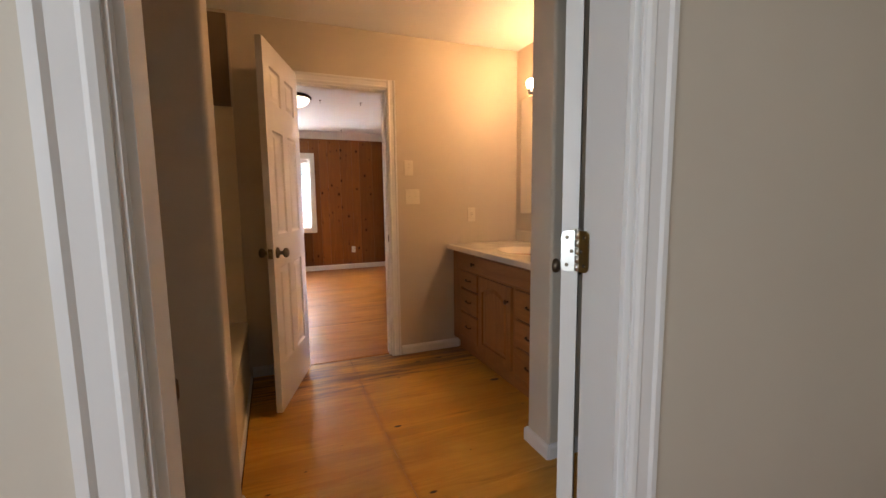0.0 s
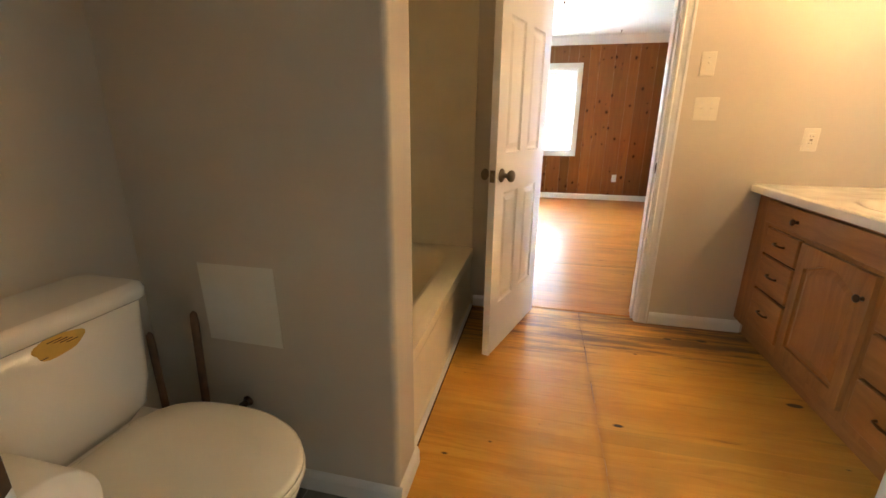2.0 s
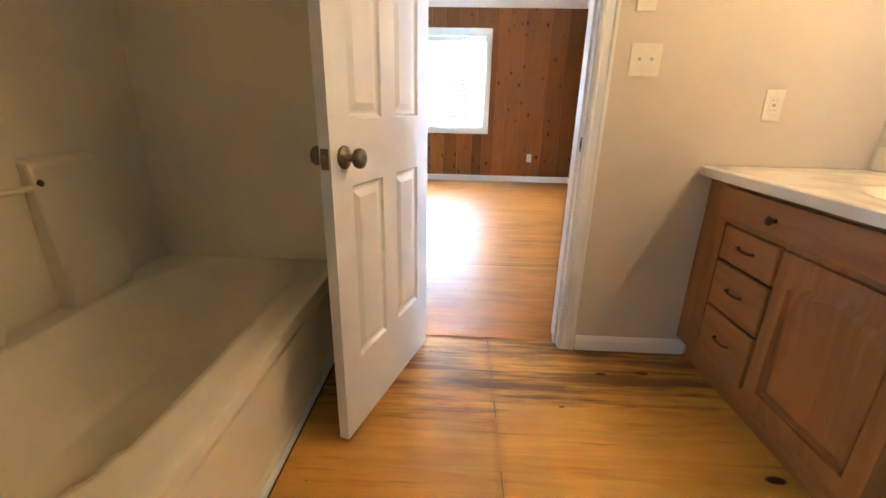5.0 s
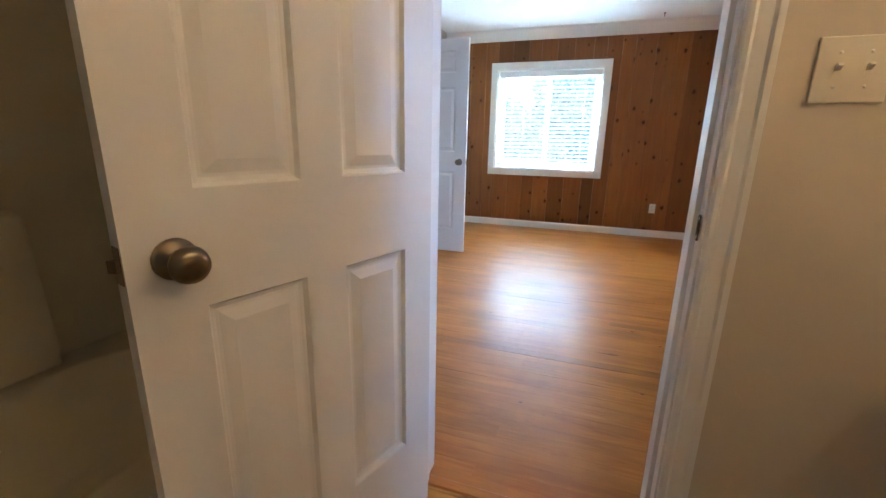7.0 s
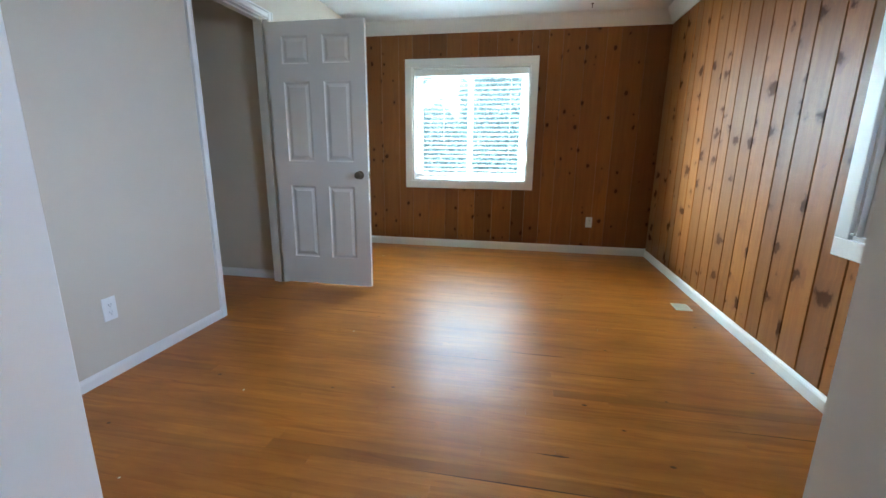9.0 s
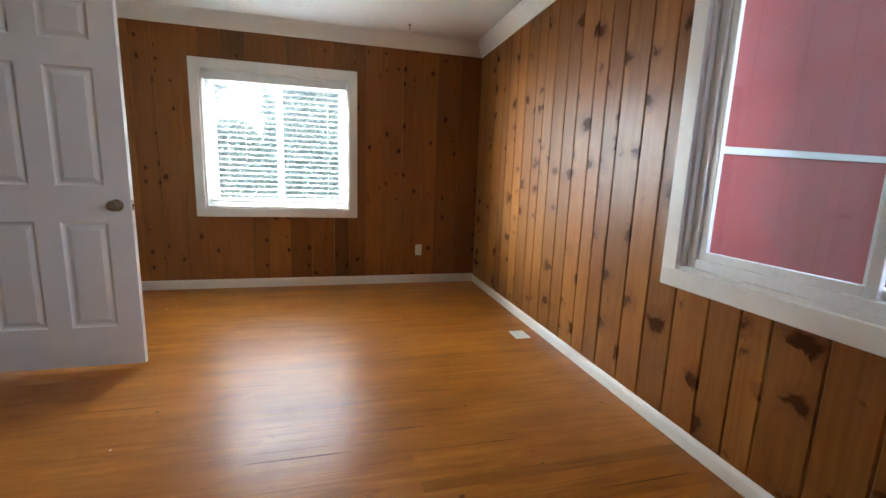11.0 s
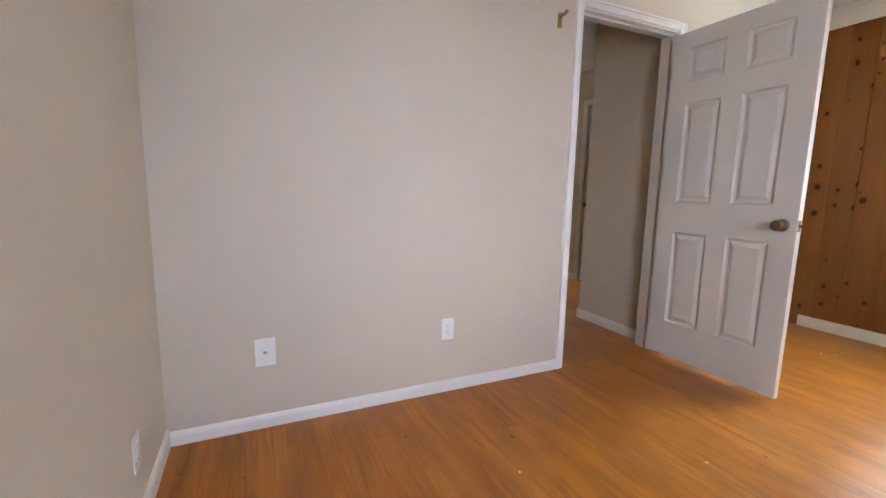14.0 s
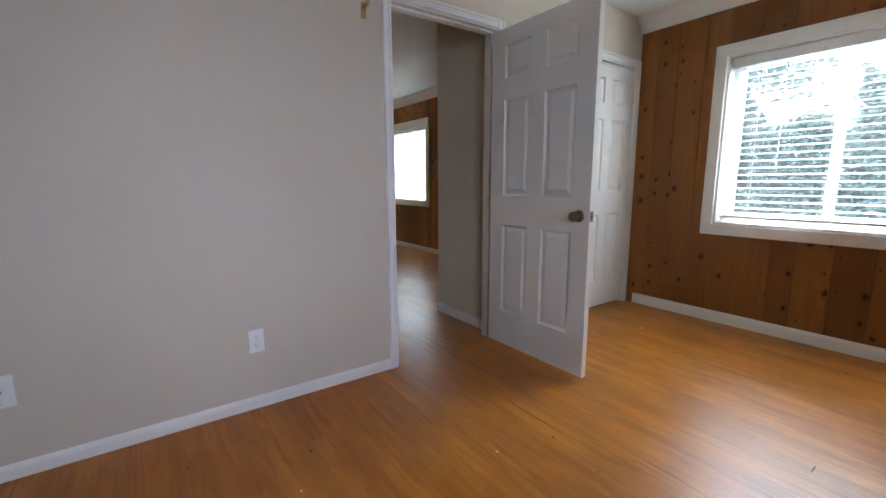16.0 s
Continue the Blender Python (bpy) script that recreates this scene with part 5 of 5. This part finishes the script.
def rocker(m, label):
    d = plate("wall_outlet", m, 0.070, 0.115, IVORY, label, "outlet")
    bm = bm_new()
    add_bevelled(bm, -0.0165, 0.0165, -0.0085, -0.0055, -0.0335, 0.0335, 0.0012)
    f = part("socket", bm, IVORY, d)
    bm = bm_new()
    for z in (0.018, -0.018):
        add_box(bm, -0.0070, -0.0054, -0.0092, -0.0084, z - 0.003, z + 0.004)
        add_box(bm, 0.0054, 0.0070, -0.0092, -0.0084, z - 0.003, z + 0.004)
    add_box(bm, -0.006, 0.006, -0.0092, -0.0084, -0.004, -0.001)
    add_box(bm, -0.006, 0.006, -0.0092, -0.0084, 0.001, 0.004)
    part("slots", bm, DARK_IN, f)
    screws(d, [(0, 0.048), (0, -0.048)], STEELY)


toggle_switch(pose(1.083, BATH_N - 0.0005, 1.490), 1, "ivory single toggle light switch on beige wall")
toggle_switch(pose(1.110, BATH_N - 0.0005, 1.268), 2, "ivory double toggle light switch beside the door")
rocker(pose(1.622, BATH_N - 0.0005, 1.117), "ivory safety outlet above the vanity top")
duplex(pose(1.440, BED_N - 0.0005, 0.358), "white duplex outlet low on the pine wall")
WW = lambda y, z: pose(BED_W + 0.0005, y, z, 0, 0, 90)
duplex(WW(4.635, 0.345), "white duplex outlet low on the beige wall")
jack = plate("cable_jack", WW(3.752, 0.350), 0.084, 0.124, WHITEP, "white cable jack plate low on the beige wall", "cable jack")
bm = bm_new()
add_lathe(bm, [(0.0075, 0), (0.0075, 0.003), (0.0048, 0.004), (0.0048, 0.011), (0.001, 0.011)], 14, pose(0, -0.0058, 0, 90, 0, 0))
part("coax_nut", bm, BRASS, jack)
screws(jack, [(0, 0.045), (0, -0.045)], STEELY)
duplex(pose(-0.800, BED_S + 0.0005, 0.260, 0, 0, 180), "white duplex outlet by the bedroom corner")


# ---- bedroom fittings ----
def ceiling_light():
    d = thing("ceiling_light", pose(0.385, 5.30, CZ - 0.001), "flush ceiling light, bronze pan and glowing frosted bowl", "ceiling light")
    bm = bm_new()
    add_lathe(bm, [(0.12, 0.0), (0.165, -0.008), (0.188, -0.028), (0.190, -0.040), (0.176, -0.050), (0.165, -0.046)], 40)
    part("pan", bm, BRONZE, d)
    bm = bm_new()
    add_lathe(bm, [(0.166, -0.044), (0.162, -0.070), (0.140, -0.100), (0.100, -0.124), (0.050, -0.137), (0.010, -0.140)], 40)
    part("bowl", bm, BOWL, d)
    bm = bm_new()
    add_lathe(bm, [(0.004, -0.138), (0.012, -0.143), (0.012, -0.150), (0.006, -0.156), (0.009, -0.164), (0.001, -0.172)], 16)
    part("finial", bm, BRONZE, d)


ceiling_light()


def ceiling_hook(x, y):
    bm = bm_new()
    add_lathe(bm, [(0.013, 0.0), (0.012, -0.004), (0.004, -0.007), (0.003, -0.018)], 12, pose(x, y, CZ - 0.0005))
    pts = [(x, y + 0.010 * math.sin(a), CZ - 0.028 + 0.010 * math.cos(a)) for a in [i * math.pi * 1.5 / 9 for i in range(10)]]
    add_tube(bm, pts, 0.0022, 6)
    solid("ceiling_hook", bm, BRONZE, "small dark hook screwed into the ceiling", "hook", "", "ceiling hooks")


for x, y in ((0.69, 5.48), (1.18, 5.46), (1.25, 7.55)):
    ceiling_hook(x, y)


def rod_bracket():
    d = thing("curtain_bracket", pose(BED_W + 0.0005, 5.262, 1.975), "small antique brass rod bracket screwed to the wall", "bracket")
    bm = bm_new()
    add_bevelled(bm, 0.0, 0.003, -0.014, 0.014, -0.038, 0.040, 0.001)
    part("back_plate", bm, BRASS, d)
    bm = bm_new()
    add_prism(bm, [(0.003, 0.014), (0.050, 0.020), (0.058, 0.034), (0.053, 0.037), (0.046, 0.026), (0.003, 0.026)], (0, -0.010, 0), (1, 0, 0), (0, 0, 1), (0, 0.020, 0))
    part("arm", bm, BRASS, d)


rod_bracket()


def floor_vent():
    d = thing("floor_vent", pose(1.900, 6.250, 0.0), "small white metal floor register near the baseboard", "floor vent")
    bm = bm_new()
    w, l = 0.055, 0.070
    for b in ((-w, w, -l, -l + 0.012), (-w, w, l - 0.012, l), (-w, -w + 0.010, -l + 0.012, l - 0.012), (w - 0.010, w, -l + 0.012, l - 0.012)):
        add_box(bm, b[0], b[1], b[2], b[3], 0.0005, 0.006)
    part("frame", bm, WHITEP, d)
    for i in range(9):
        bm = bm_new()
        y = -l + 0.018 + i * (2 * l - 0.036) / 8
        add_box(bm, -w + 0.010, w - 0.010, y - 0.0050, y + 0.0050, 0.002, 0.0055)
        part("louvre", bm, WHITEP, d)
    bm = bm_new()
    add_box(bm, -w + 0.005, w - 0.005, -l + 0.005, l - 0.005, 0.0006, 0.0012)
    part("duct", bm, BLACK, d)


floor_vent()

rng = random.Random(8)
for x, y, s in ((0.0, 3.946, 0.011), (-0.55, 4.62, 0.008), (-0.30, 5.35, 0.007), (-0.75, 7.25, 0.009), (-0.70, 7.32, 0.007), (-0.62, 4.05, 0.006)):
    bm = bm_new()
    ring = [(s * rng.uniform(0.6, 1.1) * math.cos(i * math.pi / 3), s * rng.uniform(0.5, 1.0) * math.sin(i * math.pi / 3)) for i in range(6)]
    add_prism(bm, ring, (x, y, 0.0006), (1, 0, 0.1), (0, 1, 0.05), (0, 0, 0.0015))
    solid("paint_chip", bm, PAPER, "tiny white paint chip on the wooden floor", "paint chip", "", "paint chips")


# ---- outside ----
bm = bm_new()
add_box(bm, -400, 400, -400, 400, -0.62, -0.45)
solid("ground", bm, GRASS, "green lawn running out to the horizon", "ground", "structure")


def red_house():
    d = thing("red_shed", pose(2.9, 6.62, -0.45), "red board shed wall with a white trim rail", "shed")
    bm = bm_new()
    add_box(bm, -0.45, 4.6, 0.02, 3.0, 0.0, 3.6)
    part("wall", bm, REDWALL, d)
    for i in range(9):
        bm = bm_new()
        x = -0.45 + i * 0.5612
        add_bevelled(bm, x + 0.0004, x + 0.5608, 0.0, 0.019, 0.0, 3.6, 0.0008, 1)
        part("board", bm, REDWALL, d)
    bm = bm_new()
    add_bevelled(bm, -0.45, 4.6, -0.03, -0.0005, 1.87, 1.935, 0.004)
    part("trim_rail", bm, VINYL, d, "white trim rail")
    bm = bm_new()
    add_box(bm, -0.6, 4.8, -0.25, 3.2, 3.6, 3.7)
    part("roof", bm, VINYL, d)


red_house()


def tree(x, y, h, spread, seed, n):
    rng = random.Random(seed)
    d = thing("tree", pose(x, y, -0.45), "leafy green garden tree outside the window", "tree", "", "garden trees")
    bm = bm_new()
    add_tube(bm, [(0, 0, 0), (0.05, 0.02, h * 0.25), (-0.03, 0.05, h * 0.5), (0.02, 0, h * 0.8)], [0.16, 0.12, 0.09, 0.04], 10)
    tips = []
    for i in range(9):
        a = i * 2.4
        z = h * rng.uniform(0.3, 0.65)
        tip = Vector((math.cos(a) * spread * rng.uniform(0.5, 0.9), math.sin(a) * spread * rng.uniform(0.5, 0.9), z + h * rng.uniform(0.1, 0.3)))
        tips.append(tip)
        add_tube(bm, [(0, 0, z), tip * 0.5 + Vector((0, 0, z * 0.5)), tip], [0.05, 0.03, 0.012], 6)
    tips += [Vector((0, 0, h * 0.9)), Vector((0.2, 0.1, h * 0.75))]
    part("trunk", bm, BARK, d)
    verts, faces = [], []
    for i in range(n):
        t = rng.choice(tips)
        p = t + Vector((rng.gauss(0, spread * 0.26), rng.gauss(0, spread * 0.26), rng.gauss(0, h * 0.09)))
        u = Vector((rng.gauss(0, 1), rng.gauss(0, 1), rng.gauss(0, 0.6))).normalized()
        v = u.cross(Vector((rng.gauss(0, 1), rng.gauss(0, 1), rng.gauss(0, 1)))).normalized()
        s = rng.uniform(0.05, 0.11)
        b = len(verts)
        verts += [p - u * s, p + v * s * 0.45, p + u * s, p - v * s * 0.45]
        faces.append((b, b + 1, b + 2, b + 3))
    me = bpy.data.meshes.new("crown")
    me.from_pydata(verts, [], faces)
    me.materials.append(LEAVES)
    c = new("crown", me)
    c.parent = d
    c["kind"] = "stuff"


def hedge(x0, x1, y, h, seed, n):
    rng = random.Random(seed)
    verts, faces = [], []
    for i in range(n):
        x = rng.uniform(x0, x1)
        top = h * (0.80 + 0.12 * math.sin(x * 1.7) + 0.10 * math.sin(x * 4.1 + 1))
        p = Vector((x, y + rng.gauss(0, 0.35), top * rng.random() ** 0.8))
        u = Vector((rng.gauss(0, 1), rng.gauss(0, 1), rng.gauss(0, 0.7))).normalized()
        v = u.cross(Vector((rng.gauss(0, 1), rng.gauss(0, 1), rng.gauss(0, 1)))).normalized()
        s = rng.uniform(0.045, 0.085)
        b = len(verts)
        verts += [p - u * s, p + v * s * 0.5, p + u * s, p - v * s * 0.5]
        faces.append((b, b + 1, b + 2, b + 3))
    d = thing("hedge", pose(0, 0, -0.45), "tall loose green garden hedge behind the house", "hedge")
    me = bpy.data.meshes.new("leaves")
    me.from_pydata(verts, [], faces)
    me.materials.append(LEAVES)
    c = new("leaves", me)
    c.parent = d
    c["kind"] = "stuff"
    for i in range(int((x1 - x0) / 0.8)):
        bm = bm_new()
        x = x0 + 0.4 + i * 0.8
        add_tube(bm, [(x, y, 0), (x + rng.uniform(-0.1, 0.1), y, h * 0.4), (x + rng.uniform(-0.2, 0.2), y, h * 0.75)], [0.04, 0.03, 0.01], 6)
        part("stem", bm, BARK, d)


hedge(-0.9, 7.0, 14.0, 5.3, 9, 120000)
hedge(-9.0, -0.9, 14.0, 3.3, 10, 70000)
tree(2.6, 14.2, 6.4, 2.4, 4, 9000)
tree(-4.6, 15.0, 5.4, 2.4, 6, 7000)


# ---- floor boards, last ----
def plank_mesh(w, l, c=0.0003, t=0.008, mat=None):
    bm = bm_new()
    g = 0.0001
    top = [(g + c, g + c, 0), (l - g - c, g + c, 0), (l - g - c, w - g - c, 0), (g + c, w - g - c, 0)]
    mid = [(g, g, -c), (l - g, g, -c), (l - g, w - g, -c), (g, w - g, -c)]
    low = [(g, g, -t), (l - g, g, -t), (l - g, w - g, -t), (g, w - g, -t)]
    add_rings(bm, [low, mid, top], close_start=False, smooth=False)
    return finish(bm, "floor_board", mat)


PLANKS = {}


def lay(parent, x0, x1, y0, y1, width, lengths, mat, seed, joint=None):
    rng = random.Random(seed)
    n = round((y1 - y0) / width)
    w = (y1 - y0) / n
    for i in range(n):
        a = x0
        cuts = []
        if joint is not None:
            cuts = [joint + rng.uniform(-0.004, 0.004)]
        else:
            a2 = x0 - rng.uniform(0, lengths[1] * 0.8)
            while True:
                a2 += rng.uniform(*lengths)
                if a2 > x1 - 0.25:
                    break
                if a2 > x0 + 0.2:
                    cuts.append(round(a2, 2))
        for b in cuts + [x1]:
            key = (round(w, 4), round(b - a, 2), mat.name)
            if key not in PLANKS:
                PLANKS[key] = plank_mesh(w, b - a, mat=mat)
            ob = new("floor_board", PLANKS[key])
            ob.parent = parent
            ob.matrix_basis = pose(a, y0 + i * w, rng.uniform(-0.0002, 0.0002))
            a = b


lay(floor_bed, BED_W, BED_E, 3.305, BED_N, 0.0575, (0.9, 2.3), OAK_FLOOR, 31)
for x0, x1, y, w in ((0.36, 1.00, 4.308, 0.006), (0.66, 0.97, 5.282, 0.007), (0.22, 0.64, 5.165, 0.004), (1.03, 1.36, 5.095, 0.004), (-0.62, -0.20, 5.70, 0.004), (0.80, 0.92, 4.45, 0.008), (1.55, 1.95, 4.75, 0.004), (-0.20, 0.30, 4.02, 0.003)):
    bm = bm_new()
    y = 3.305 + round((y - 3.305) / ((BED_N - 3.305) / 79)) * (BED_N - 3.305) / 79
    add_prism(bm, [(0, 0), (0.25 * (x1 - x0), -w * 0.35), (0.8 * (x1 - x0), -w * 0.5), (x1 - x0, -w * 0.15), (x1 - x0, w * 0.15), (0.7 * (x1 - x0), w * 0.5), (0.2 * (x1 - x0), w * 0.25)], (x0, y, 0.0003), (1, 0, 0), (0, 1, 0), (0, 0, 0.0006))
    part("dark_seam", bm, GROOVE, floor_bed, "dark split along a board edge")
lay(floor_bath, -0.10, 2.06, 0.66, 3.303, 0.083, (1, 2), BATH_FLOOR, 17, joint=0.585)
bm = bm_new()
rng = random.Random(2)
for i in range(73):
    y = 3.9 + i * 0.0545
    a = -7.2
    while a < BED_W - 0.01:
        b = min(BED_W, a + rng.uniform(0.9, 2.2))
        if BED_W - b < 0.3:
            b = BED_W
        add_box(bm, a + 0.0005, b - 0.0005, y + 0.0005, y + 0.054, -0.008, rng.uniform(-0.0004, 0.0004))
        a = b
hallboards = part("floor_boards", bm, OAK_FLOOR, floor_hall)
hallboards["kind"] = "stuff"
bm = bm_new()
add_box(bm, -0.93, -0.10, 0.77, 1.613, -0.008, -0.002)
part("grout_bed", bm, GROUT, floor_bath)
for i in range(3):
    for j in range(3):
        bm = bm_new()
        xb, yb = -0.100 - 0.305 * i, 1.613 - 0.085 - 0.305 * j
        xa, ya = max(-0.93, xb - 0.302), max(0.77, yb - 0.302)
        if j == 0:
            add_box(bm, xa, xb - 0.002, yb + 0.003, 1.612, -0.007, 0.0)
            part("tile", bm, TILE, floor_bath)
            bm = bm_new()
        if xb - xa > 0.02 and yb - ya > 0.02:
            add_box(bm, xa, xb - 0.002, ya, yb, -0.007, 0.0)
            part("tile", bm, TILE, floor_bath)
        else:
            bm.free()
bm = bm_new()
add_prism(bm, [(0, 0), (0.006, 0.005), (0.040, 0.005), (0.046, 0)], (0.251, 3.272, 0.0006), (0, 1, 0), (0, 0, 1), (0.665, 0, 0))
solid("threshold", bm, OAK_FLOOR, "low worn wooden threshold strip in the doorway", "threshold", "structure")
